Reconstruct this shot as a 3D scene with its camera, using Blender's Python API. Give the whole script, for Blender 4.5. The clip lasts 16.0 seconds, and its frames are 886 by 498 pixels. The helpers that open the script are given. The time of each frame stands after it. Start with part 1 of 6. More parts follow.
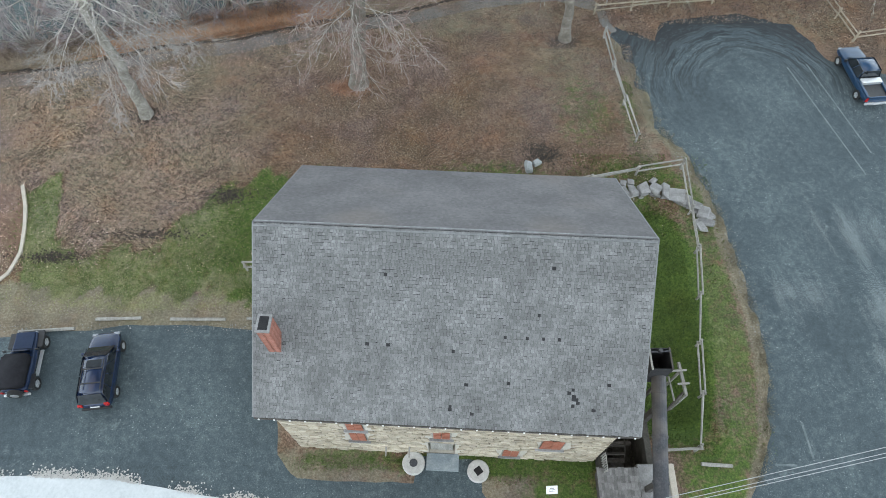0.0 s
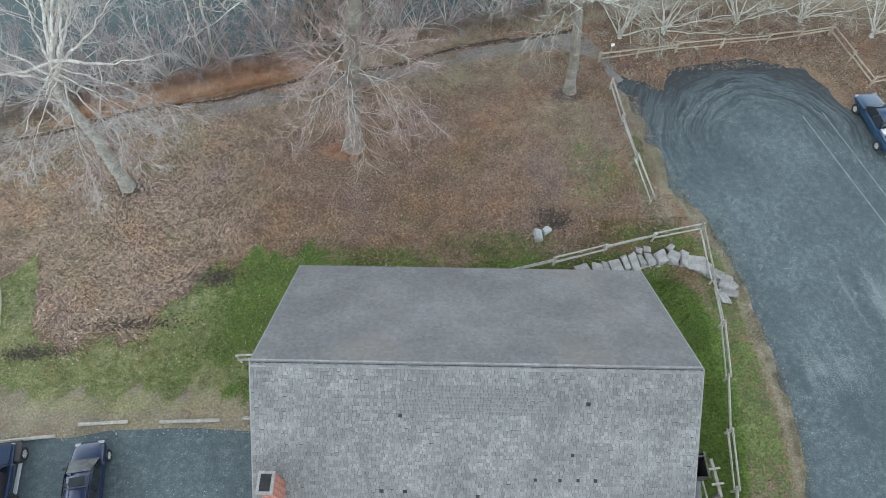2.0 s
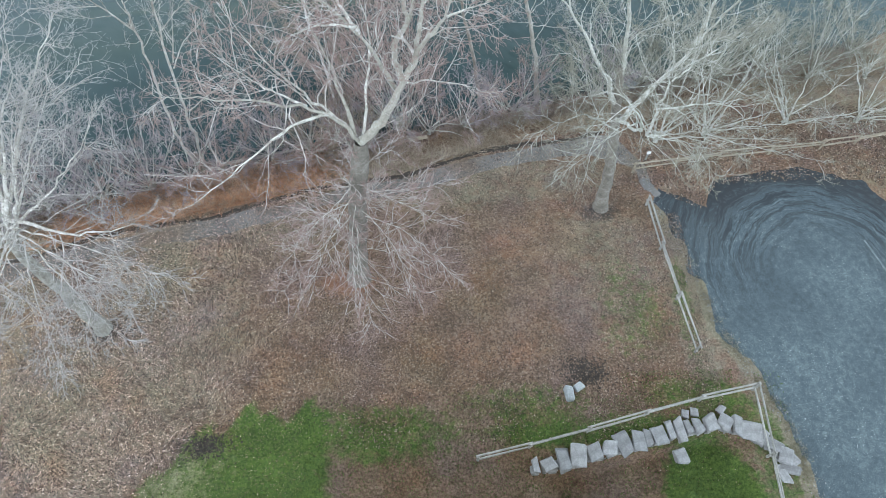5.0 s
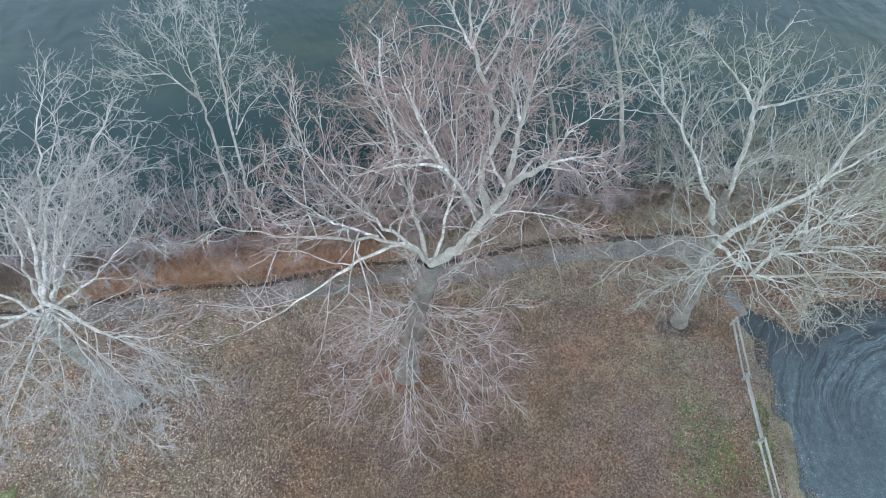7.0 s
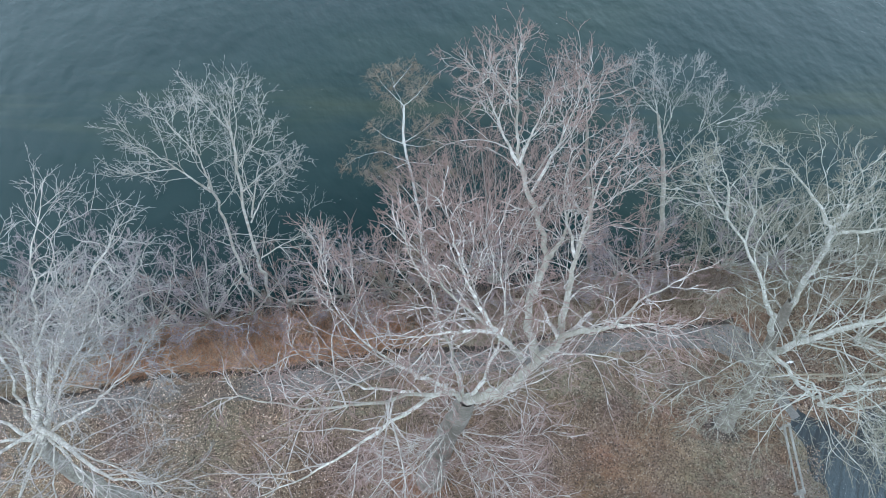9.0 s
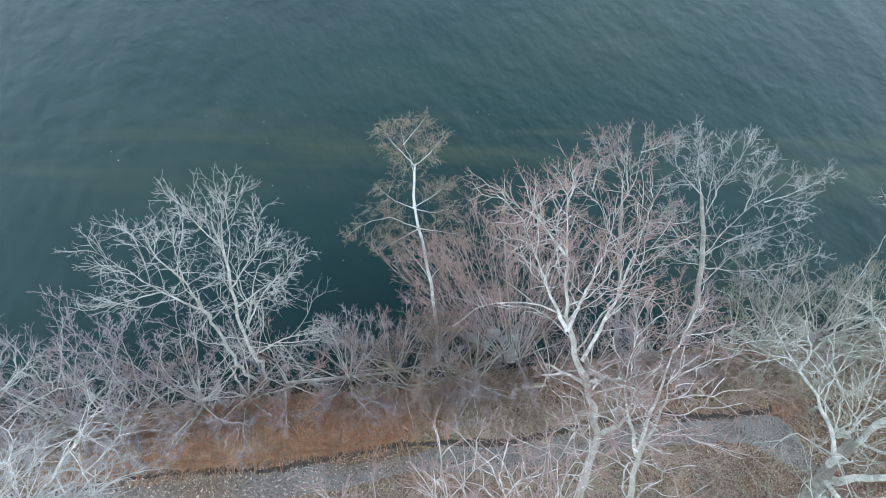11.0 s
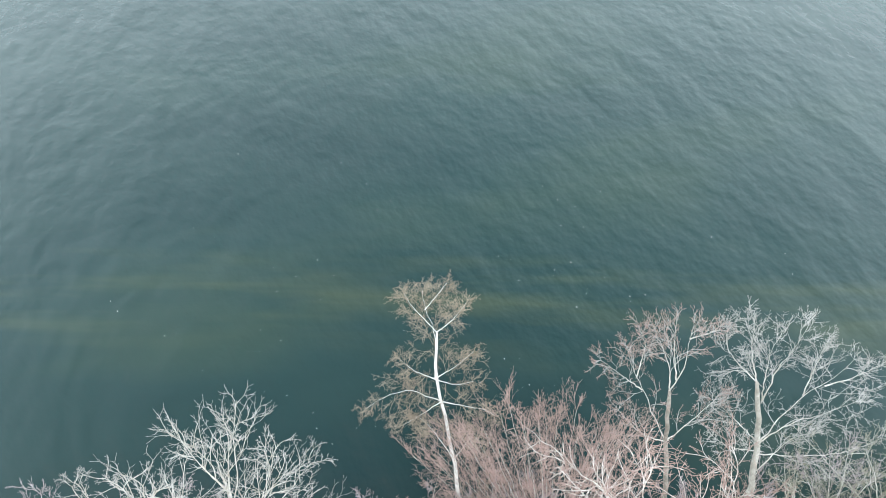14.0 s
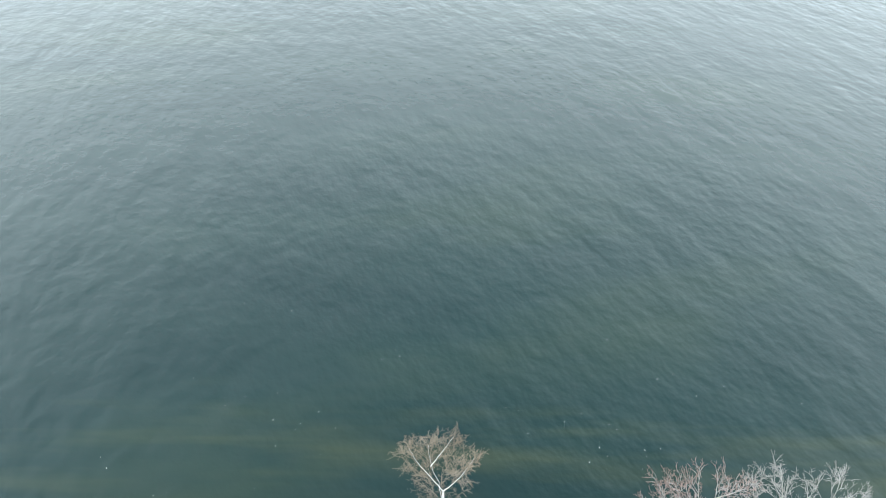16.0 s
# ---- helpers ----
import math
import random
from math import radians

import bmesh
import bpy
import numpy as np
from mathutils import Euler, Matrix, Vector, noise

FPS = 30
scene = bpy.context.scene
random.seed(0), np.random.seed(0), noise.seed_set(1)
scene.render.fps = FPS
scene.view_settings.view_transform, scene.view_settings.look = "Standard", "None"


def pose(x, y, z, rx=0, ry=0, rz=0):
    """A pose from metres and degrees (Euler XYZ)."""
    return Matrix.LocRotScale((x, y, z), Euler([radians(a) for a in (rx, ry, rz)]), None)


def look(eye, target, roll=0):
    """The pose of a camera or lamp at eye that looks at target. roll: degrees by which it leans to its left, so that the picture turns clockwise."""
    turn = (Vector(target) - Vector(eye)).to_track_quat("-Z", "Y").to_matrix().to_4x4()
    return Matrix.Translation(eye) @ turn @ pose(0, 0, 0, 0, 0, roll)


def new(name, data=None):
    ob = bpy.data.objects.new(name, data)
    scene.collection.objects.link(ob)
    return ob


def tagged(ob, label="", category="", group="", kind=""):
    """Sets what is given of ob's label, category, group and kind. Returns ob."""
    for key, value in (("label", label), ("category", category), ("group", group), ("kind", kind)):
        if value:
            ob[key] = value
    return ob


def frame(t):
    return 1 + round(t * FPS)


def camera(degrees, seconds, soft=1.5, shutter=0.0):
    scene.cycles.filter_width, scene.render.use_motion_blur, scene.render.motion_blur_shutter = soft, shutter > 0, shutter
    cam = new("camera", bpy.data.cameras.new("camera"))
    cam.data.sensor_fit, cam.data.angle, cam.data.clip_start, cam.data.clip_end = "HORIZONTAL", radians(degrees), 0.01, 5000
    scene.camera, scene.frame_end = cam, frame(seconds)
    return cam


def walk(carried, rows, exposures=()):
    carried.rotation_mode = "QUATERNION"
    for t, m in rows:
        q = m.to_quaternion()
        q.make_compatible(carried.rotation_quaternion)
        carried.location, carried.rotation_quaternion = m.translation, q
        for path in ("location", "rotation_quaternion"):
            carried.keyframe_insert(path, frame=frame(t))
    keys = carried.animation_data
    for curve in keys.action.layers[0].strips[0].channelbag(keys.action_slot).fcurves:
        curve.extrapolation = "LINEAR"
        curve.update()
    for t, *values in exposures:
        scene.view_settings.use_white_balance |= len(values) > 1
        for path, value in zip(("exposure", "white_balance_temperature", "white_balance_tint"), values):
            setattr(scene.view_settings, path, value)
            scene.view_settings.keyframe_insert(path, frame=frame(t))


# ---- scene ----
cam = camera(70.0, 16.0, 0.7)
PATH = [
    (0.000, 0.000, 0.919, 36.242, 29.239, 0.007, -0.000),
    (0.500, -0.313, 1.781, 36.278, 29.206, 0.010, -1.064),
    (1.000, -0.596, 3.056, 36.311, 29.174, 0.003, -1.541),
    (1.500, -0.787, 4.767, 36.328, 29.247, 0.020, -1.762),
    (2.000, -1.005, 6.600, 36.318, 29.346, -0.024, -1.877),
    (2.500, -1.176, 8.638, 36.413, 29.188, 0.020, -1.992),
    (3.000, -1.353, 10.371, 36.417, 29.255, 0.050, -2.040),
    (3.200, -1.414, 11.043, 36.446, 29.224, 0.105, -2.079),
    (5.300, -1.692, 18.589, 36.445, 28.973, 0.010, -1.426),
    (5.500, -1.820, 19.329, 36.411, 28.966, 0.034, -0.601),
    (6.000, -2.207, 21.169, 36.348, 28.936, 0.006, 2.511),
    (6.500, -2.693, 22.836, 36.354, 28.934, 0.001, 4.308),
    (7.000, -3.289, 24.341, 36.402, 28.831, -0.040, 5.519),
    (7.500, -3.872, 25.668, 36.381, 28.982, -0.094, 5.967),
    (8.000, -4.331, 26.909, 36.378, 29.048, -0.106, 6.297),
    (8.500, -4.723, 28.270, 36.369, 29.144, -0.066, 6.548),
    (9.000, -5.134, 29.833, 36.337, 29.324, -0.065, 6.670),
    (9.500, -5.538, 31.567, 36.266, 29.611, -0.255, 6.860),
    (9.700, -5.733, 32.300, 36.236, 29.806, -0.352, 6.910),
    (11.800, -8.297, 40.138, 36.309, 24.134, -1.172, 6.715),
    (12.000, -8.457, 40.725, 36.333, 24.428, -1.140, 6.750),
    (12.500, -8.796, 42.132, 36.437, 25.625, -0.937, 6.655),
    (13.000, -9.150, 43.075, 36.421, 28.425, -0.969, 6.715),
    (13.500, -9.340, 43.351, 36.426, 30.329, -1.010, 6.782),
    (14.000, -9.487, 43.352, 36.443, 32.370, -1.049, 6.802),
    (14.500, -9.567, 43.223, 36.443, 35.044, -1.086, 6.911),
    (15.000, -9.608, 43.177, 36.449, 38.659, -1.157, 6.992),
    (15.500, -9.685, 43.325, 36.451, 42.133, -1.122, 6.748),
    (16.000, -9.762, 43.472, 36.441, 45.607, -0.848, 6.767),
]
walk(cam, [(t, pose(*p)) for t, *p in PATH], ((0, -0.77, 6900, 14.5), (1.5, -0.64, 6900, 14.5), (3, -0.53, 6800, 14), (5.5, -0.44, 6380, 14), (7, -0.57, 6220, 14), (9.5, -0.60, 6140, 13), (12, -0.06, 6360, 13), (12.6, 0.12, 6600, 13.5), (13.2, 0.27, 6880, 15), (14, 0.32, 7100, 16), (15, 0.23, 7140, 16.5), (16, 0.05, 7140, 16)))
# ---- world, sun, exposure ----
world = bpy.data.worlds.new("overcast_sky")
scene.world = world
world.use_nodes = True
wn, wl = world.node_tree.nodes, world.node_tree.links
sky = wn.new("ShaderNodeTexSky")
sky.sky_type = 'NISHITA'
sky.sun_disc = False
sky.sun_elevation = radians(62)
sky.sun_rotation = radians(220)
sky.dust_density = 2.0
sky.air_density = 1.0
sky.ozone_density = 1.0
cloud = wn.new("ShaderNodeMix")
cloud.data_type = 'RGBA'
cloud.inputs[0].default_value = 0.7
way = wn.new("ShaderNodeTexCoord")
up = wn.new("ShaderNodeSeparateXYZ")
wl.new(way.outputs["Generated"], up.inputs[0])
pale = wn.new("ShaderNodeMapRange")                      # thin cloud is palest low down
pale.inputs[1].default_value, pale.inputs[2].default_value = 0.55, 0.9
pale.inputs[3].default_value, pale.inputs[4].default_value = 7.6, 0.45
wl.new(up.outputs[2], pale.inputs[0])
lit = wn.new("ShaderNodeMix")
lit.data_type, lit.blend_type = 'RGBA', 'MULTIPLY'
lit.inputs[0].default_value = 1.0
lit.inputs[6].default_value = (4.2, 5.2, 5.85, 1)
wl.new(pale.outputs[0], lit.inputs[7])
wl.new(lit.outputs[2], cloud.inputs[7])
wl.new(sky.outputs[0], cloud.inputs[6])
wl.new(cloud.outputs[2], wn["Background"].inputs[0])
wn["Background"].inputs[1].default_value = 0.15
sun_data = bpy.data.lights.new("sun", 'SUN')
sun_data.energy = 0.7
sun_data.angle = radians(50)
sun_data.color = (1.0, 0.98, 0.95)
sun = new("sun", sun_data)
sun.matrix_world = look((-12, -14, 46), (0, 0, 0))

# ---- material helpers ----
def tree_of(name):
    m = bpy.data.materials.new(name)
    m.use_nodes = True
    return m, m.node_tree.nodes, m.node_tree.links, m.node_tree.nodes["Principled BSDF"]


def noise_node(n, l, coord, scale, detail=4.0, rough=0.6, stretch=(1, 1, 1), turn=0.0):
    mp = n.new("ShaderNodeMapping")
    mp.inputs["Scale"].default_value = stretch
    if turn:
        tn = n.new("ShaderNodeMapping")
        tn.inputs["Rotation"].default_value = (0, 0, radians(turn))
        l.new(coord, tn.inputs["Vector"])
        coord = tn.outputs[0]
    l.new(coord, mp.inputs["Vector"])
    t = n.new("ShaderNodeTexNoise")
    t.inputs["Scale"].default_value = scale
    t.inputs["Detail"].default_value = detail
    t.inputs["Roughness"].default_value = rough
    l.new(mp.outputs[0], t.inputs["Vector"])
    return t.outputs["Fac"]


def ramp(n, l, fac, stops):
    r = n.new("ShaderNodeValToRGB")
    while len(r.color_ramp.elements) < len(stops):
        r.color_ramp.elements.new(0.5)
    for e, (p, c) in zip(r.color_ramp.elements, stops):
        e.position, e.color = p, (*c, 1)
    l.new(fac, r.inputs[0])
    return r.outputs[0]


def mix(n, l, fac, a, b, how='MIX'):
    m = n.new("ShaderNodeMix")
    m.data_type, m.blend_type = 'RGBA', how
    for src, sock in ((fac, m.inputs[0]), (a, m.inputs[6]), (b, m.inputs[7])):
        if hasattr(src, "is_linked"):
            l.new(src, sock)
        elif isinstance(src, tuple):
            sock.default_value = (*src, 1)
        else:
            sock.default_value = src
    return m.outputs[2]


def calc(n, l, how, a, b=0.0, c=None):
    m = n.new("ShaderNodeMath")
    m.operation = how
    for src, sock in zip((a, b, c), m.inputs):
        if src is None:
            continue
        if hasattr(src, "is_linked"):
            l.new(src, sock)
        else:
            sock.default_value = src
    return m.outputs[0]


def band(n, l, fac, lo, hi):
    m = n.new("ShaderNodeMapRange")
    m.inputs[1].default_value, m.inputs[2].default_value = lo, hi
    l.new(fac, m.inputs[0])
    return m.outputs[0]


def bump(n, l, bsdf, height, strength, distance):
    b = n.new("ShaderNodeBump")
    b.inputs["Strength"].default_value = strength
    b.inputs["Distance"].default_value = distance
    l.new(height, b.inputs["Height"])
    l.new(b.outputs[0], bsdf.inputs["Normal"])


def surface(name, dark, mid, light, scale, rough=0.85, fine=6.0, metal=0.0, relief=0.3, depth=0.01, vary=0.0, island=0.0,
            stretch=(1, 1, 1), stain=None, coat=0.0, shine=0.5):
    """A two-scale natural surface: broad mottling, fine grain, relief, optional variation per object or per island."""
    m, n, l, p = tree_of(name)
    co = n.new("ShaderNodeTexCoord").outputs["Object"]
    broad = noise_node(n, l, co, scale, 5, 0.6, stretch)
    grain = noise_node(n, l, co, scale * fine, 4, 0.7, stretch)
    f = calc(n, l, 'ADD', calc(n, l, 'MULTIPLY', broad, 0.55), calc(n, l, 'MULTIPLY', grain, 0.45))
    col = ramp(n, l, f, [(0.3, dark), (0.5, mid), (0.7, light)])
    if stain:
        s = noise_node(n, l, co, scale * 0.35, 3, 0.5)
        col = mix(n, l, band(n, l, s, 0.52, 0.68), col, stain)
    if vary:
        rnd = n.new("ShaderNodeObjectInfo").outputs["Random"]
        v = n.new("ShaderNodeHueSaturation")
        l.new(calc(n, l, 'MULTIPLY_ADD', rnd, 2 * vary, 1 - vary), v.inputs["Value"])
        l.new(col, v.inputs["Color"])
        col = v.outputs[0]
    if island:
        rnd = n.new("ShaderNodeNewGeometry").outputs["Random Per Island"]
        v = n.new("ShaderNodeHueSaturation")
        l.new(calc(n, l, 'MULTIPLY_ADD', rnd, 2 * island, 1 - island), v.inputs["Value"])
        l.new(col, v.inputs["Color"])
        col = v.outputs[0]
    l.new(col, p.inputs["Base Color"])
    p.inputs["Roughness"].default_value = rough
    p.inputs["Metallic"].default_value = metal
    p.inputs["Coat Weight"].default_value = coat
    p.inputs["Specular IOR Level"].default_value = shine
    if relief:
        bump(n, l, p, f, relief, depth)
    return m


# ---- materials ----
slate = surface("slate", (.098, .099, .098), (.152, .155, .154), (.25, .253, .252), .6, .75, 26, vary=.13, island=.21)
# deck coloured near black to stand for the shadow in the slate joints
deckmat = surface("shadow_dark_roof_deck", (.022, .022, .024), (.034, .034, .036), (.05, .05, .051), 2, .95, 8)
slate_old = surface("weathered_slate", (.082, .081, .083), (.126, .123, .126), (.185, .179, .18), .45, .75, 14, vary=.06, island=.09, stain=(.15, .136, .128))
ridge_lead = surface("ridge_slate", (.15, .155, .158), (.2, .207, .21), (.29, .295, .298), 2, .7, 5, vary=.15)
fieldstone = surface("buff_fieldstone", (.26, .22, .16), (.44, .38, .29), (.60, .55, .46), 2.2, .9, 7, vary=.2, island=.22, relief=.6, depth=.02)
mortar = surface("lime_mortar", (.34, .31, .26), (.45, .42, .36), (.55, .52, .46), 3, .95)
capstone = surface("grey_capstone", (.15, .148, .145), (.25, .248, .245), (.38, .375, .37), 1.8, .85, 6, vary=.22, relief=.5, depth=.02)
# kept very dark: the pit's shade is put into this stone's colour
darkstone = surface("dark_stone", (.028, .026, .021), (.055, .051, .043), (.10, .094, .08), 2, .9, 6, vary=.2, island=.2)
brickmat = surface("red_brick", (.20, .075, .052), (.31, .125, .09), (.44, .22, .175), 5, .9, 5, vary=.2)
shutter = surface("red_brown_paint", (.24, .085, .05), (.32, .12, .075), (.38, .16, .11), 3, .7, 6)
greywood = surface("weathered_rail_wood", (.17, .165, .145), (.29, .28, .255), (.44, .425, .395), 3, .9, 8, vary=.15, stretch=(1, 1, .2))
tanwood = surface("pale_split_wood", (.19, .155, .11), (.31, .26, .195), (.43, .375, .30), 3, .9, 8, vary=.15)
darkwood = surface("dark_old_timber", (.035, .03, .026), (.07, .062, .055), (.12, .11, .1), 3, .9, 8, vary=.15)
rustpipe = surface("dull_dark_iron", (.032, .034, .040), (.062, .064, .072), (.13, .13, .138), 1.2, .6, 7, metal=.3, stain=(.155, .14, .135))
tarwood = surface("black_tarred_timber", (.012, .012, .014), (.026, .026, .029), (.055, .053, .054), 3, .85, 8, vary=.15)
ironblack = surface("black_iron", (.012, .012, .013), (.022, .022, .024), (.04, .04, .04), 4, .5, 5, metal=.5)
millstone_m = surface("millstone_granite", (.34, .33, .31), (.46, .45, .43), (.58, .57, .54), 4, .9, 8)
bluestone = surface("bluestone_slab", (.15, .18, .2), (.23, .27, .29), (.36, .39, .4), 2, .8, 6)
rockmat = surface("lichened_rock", (.18, .2, .2), (.3, .32, .32), (.46, .48, .47), 3, .9, 6, vary=.1)
pathmat = surface("gravel_trail", (.11, .105, .10), (.17, .16, .15), (.24, .23, .215), .6, .95, 22, stain=(.16, .12, .09))
mulch = surface("red_mulch", (.12, .07, .05), (.20, .12, .085), (.29, .185, .14), 2, .95, 10)
kerbmat = surface("pale_kerb", (.36, .32, .26), (.48, .43, .36), (.58, .53, .46), 2, .9, 8)
earth = surface("bare_dark_earth", (.022, .018, .014), (.05, .04, .032), (.1, .08, .065), 2, .95, 9)
tyre_m = surface("tyre_rubber", (.012, .012, .012), (.02, .02, .02), (.03, .03, .03), 8, .85)
alloy = surface("alloy_wheel", (.35, .36, .37), (.5, .51, .52), (.62, .63, .64), 8, .35, metal=.8)
plastic = surface("black_plastic", (.012, .012, .013), (.02, .02, .022), (.03, .03, .033), 5, .5)
canvas = surface("black_canvas", (.010, .010, .012), (.016, .016, .02), (.026, .026, .03), 3, .8, 10, shine=.2)
navy = surface("navy_car_paint", (.006, .015, .042), (.009, .021, .058), (.013, .028, .072), 2, .25, 5, relief=0, coat=.6, shine=.35)
bluepaint = surface("blue_car_paint", (.010, .036, .078), (.014, .046, .098), (.02, .06, .12), 2, .3, 5, relief=0, coat=.5, shine=.35)
blackpaint = surface("dark_blue_jeep_paint", (.010, .020, .045), (.015, .028, .062), (.022, .038, .078), 2, .25, 5, relief=0, shine=.3)
silver = surface("silver_metal", (.55, .56, .57), (.68, .69, .7), (.78, .79, .8), 4, .35, metal=.6)
redlens = surface("red_lens", (.35, .01, .01), (.45, .015, .015), (.55, .03, .03), 6, .2, relief=0)
clearlens = surface("clear_lens", (.2, .22, .25), (.3, .32, .35), (.42, .44, .46), 6, .15, relief=0)
signwhite = surface("white_sign_board", (.72, .72, .7), (.8, .8, .78), (.84, .84, .83), 3, .6)
ink = surface("dark_print", (.05, .05, .06), (.08, .08, .09), (.1, .1, .11), 5, .7)
cablemat = surface("grey_cable", (.3, .31, .32), (.4, .41, .42), (.5, .5, .5), 3, .6)
paintline = surface("worn_white_line", (.068, .092, .10), (.125, .155, .163), (.25, .285, .29), 1.2, .9, 8)
bark_pale = surface("pale_sycamore_bark", (.19, .165, .13), (.49, .46, .41), (.86, .84, .80), 2.6, .95, 4, relief=.6, depth=.03)
bark_bank = surface("pale_waterside_bark", (.17, .15, .12), (.38, .355, .315), (.66, .64, .60), 2.6, .95, 4, relief=.6, depth=.03)
bark_twig = surface("tan_and_pale_branch_bark", (.17, .135, .115), (.43, .385, .35), (.80, .765, .73), 1.6, .95, 5, relief=0)
bark_grey = surface("grey_bark", (.16, .152, .12), (.41, .40, .35), (.76, .75, .71), 2.0, .95, 5, relief=.6, depth=.03)
bark_trunk = surface("brown_flaking_trunk_bark", (.085, .072, .058), (.18, .16, .135), (.36, .335, .295), 1.6, .95, 5, relief=.6, depth=.03)
bark_tan = surface("tan_grey_trunk_bark", (.10, .09, .072), (.25, .232, .20), (.50, .48, .44), 1.6, .95, 5, relief=.6, depth=.03)
bark_limb = surface("tan_grey_limb_bark", (.20, .18, .145), (.36, .335, .285), (.57, .54, .49), 1.8, .95, 5, relief=.6, depth=.03)
bark_birch = surface("white_birch_bark", (.3, .29, .27), (.66, .65, .62), (.8, .79, .76), 1.6, .85, 4)
twig_pale = surface("pale_twigs", (.21, .20, .187), (.335, .32, .302), (.50, .485, .465), .5, .9, 6, relief=0)
twig_pink = surface("pinkish_twigs", (.18, .115, .098), (.305, .205, .178), (.46, .335, .30), .5, .9, 6, relief=0)
twig_dun = surface("dun_birch_twigs", (.15, .112, .078), (.255, .20, .15), (.39, .32, .25), .5, .9, 6, relief=0)
twig_olive = surface("olive_mossy_twigs", (.145, .135, .098), (.26, .245, .19), (.42, .40, .335), .5, .9, 6, relief=0)
twig_mauve = surface("mauve_brush_twigs", (.19, .152, .156), (.30, .25, .255), (.45, .39, .395), .5, .9, 6, relief=0)
grassblade = surface("grass_blade", (.030, .064, .010), (.085, .14, .025), (.18, .22, .06), .8, .9, 5, island=.35, relief=0)
strawgrass = surface("bleached_grass_blade", (.11, .12, .045), (.25, .25, .115), (.42, .40, .23), .8, .9, 5, island=.35, relief=0)
drytuft = surface("dry_grass_tuft", (.14, .125, .085), (.27, .25, .18), (.42, .39, .30), .8, .9, 5, island=.35, relief=0)
rustleaf = surface("rust_leaf", (.13, .062, .036), (.235, .12, .072), (.34, .20, .13), .8, .95, 5, island=.4, relief=0)
bramble = surface("rust_bracken", (.27, .115, .06), (.42, .215, .12), (.55, .345, .225), .35, .95, 6, island=.4, relief=0)
bracken = surface("tan_bracken", (.19, .14, .10), (.31, .245, .18), (.43, .36, .28), .35, .95, 6, island=.4, relief=0)
brushmat = surface("dead_brush", (.11, .08, .065), (.22, .17, .148), (.38, .32, .29), .4, .95, 6, island=.4, relief=0)
pebble = surface("loose_stone", (.15, .155, .15), (.24, .245, .24), (.36, .365, .36), 3, .9, 4, island=.3, relief=0)


def glass_dark():
    m, n, l, p = tree_of("tinted_car_glass")
    co = n.new("ShaderNodeTexCoord").outputs["Object"]
    f = noise_node(n, l, co, 2.0)
    l.new(ramp(n, l, f, [(.3, (.012, .015, .018)), (.7, (.03, .036, .042))]), p.inputs["Base Color"])
    p.inputs["Roughness"].default_value = .06
    p.inputs["IOR"].default_value = 1.5
    return m


glass = glass_dark()


def patch_tint(n, l, co, col):
    """Patches of olive, rust and cool grey some metres wide."""
    a = noise_node(n, l, co, .23, 4, .6)
    c = noise_node(n, l, co, .31, 4, .62, (1, 1.3, 1), 40)
    d = noise_node(n, l, co, .6, 5, .7)
    col = mix(n, l, calc(n, l, 'MULTIPLY', band(n, l, a, .50, .64), .35), col, mix(n, l, 1.0, col, (.86, .98, .80), 'MULTIPLY'))
    col = mix(n, l, calc(n, l, 'MULTIPLY', band(n, l, c, .54, .66), .5), col, mix(n, l, 1.0, col, (1.14, .94, .82), 'MULTIPLY'))
    col = mix(n, l, calc(n, l, 'MULTIPLY', band(n, l, a, .48, .36), .8), col, mix(n, l, 1.0, col, (.97, .97, 1.12), 'MULTIPLY'))
    return mix(n, l, 1.0, col, ramp(n, l, d, [(.3, (.70, .70, .70)), (.5, (1, 1, 1)), (.7, (1.25, 1.25, 1.22))]), 'MULTIPLY')


def litter_material(name="fallen_leaf", pale=1.0):
    m, n, l, p = tree_of(name)
    co = n.new("ShaderNodeTexCoord").outputs["Object"]
    rnd = n.new("ShaderNodeNewGeometry").outputs["Random Per Island"]
    col = ramp(n, l, rnd, [(.0, (.010, .007, .005)), (.35, (.056, .036, .025)), (.6, (.178, .128, .095)), (.85, (.345, .272, .213)), (1.0, (.52, .445, .365))])
    col = mix(n, l, 1.0, patch_tint(n, l, co, col), (pale * 1.03, pale * .97, pale * .95), 'MULTIPLY')
    l.new(col, p.inputs["Base Color"])
    p.inputs["Roughness"].default_value = .9
    return m


litter = litter_material()
# same leaf colours multiplied up, for the western meadow
litter_pale = litter_material("pale_fallen_leaf", 2.35)


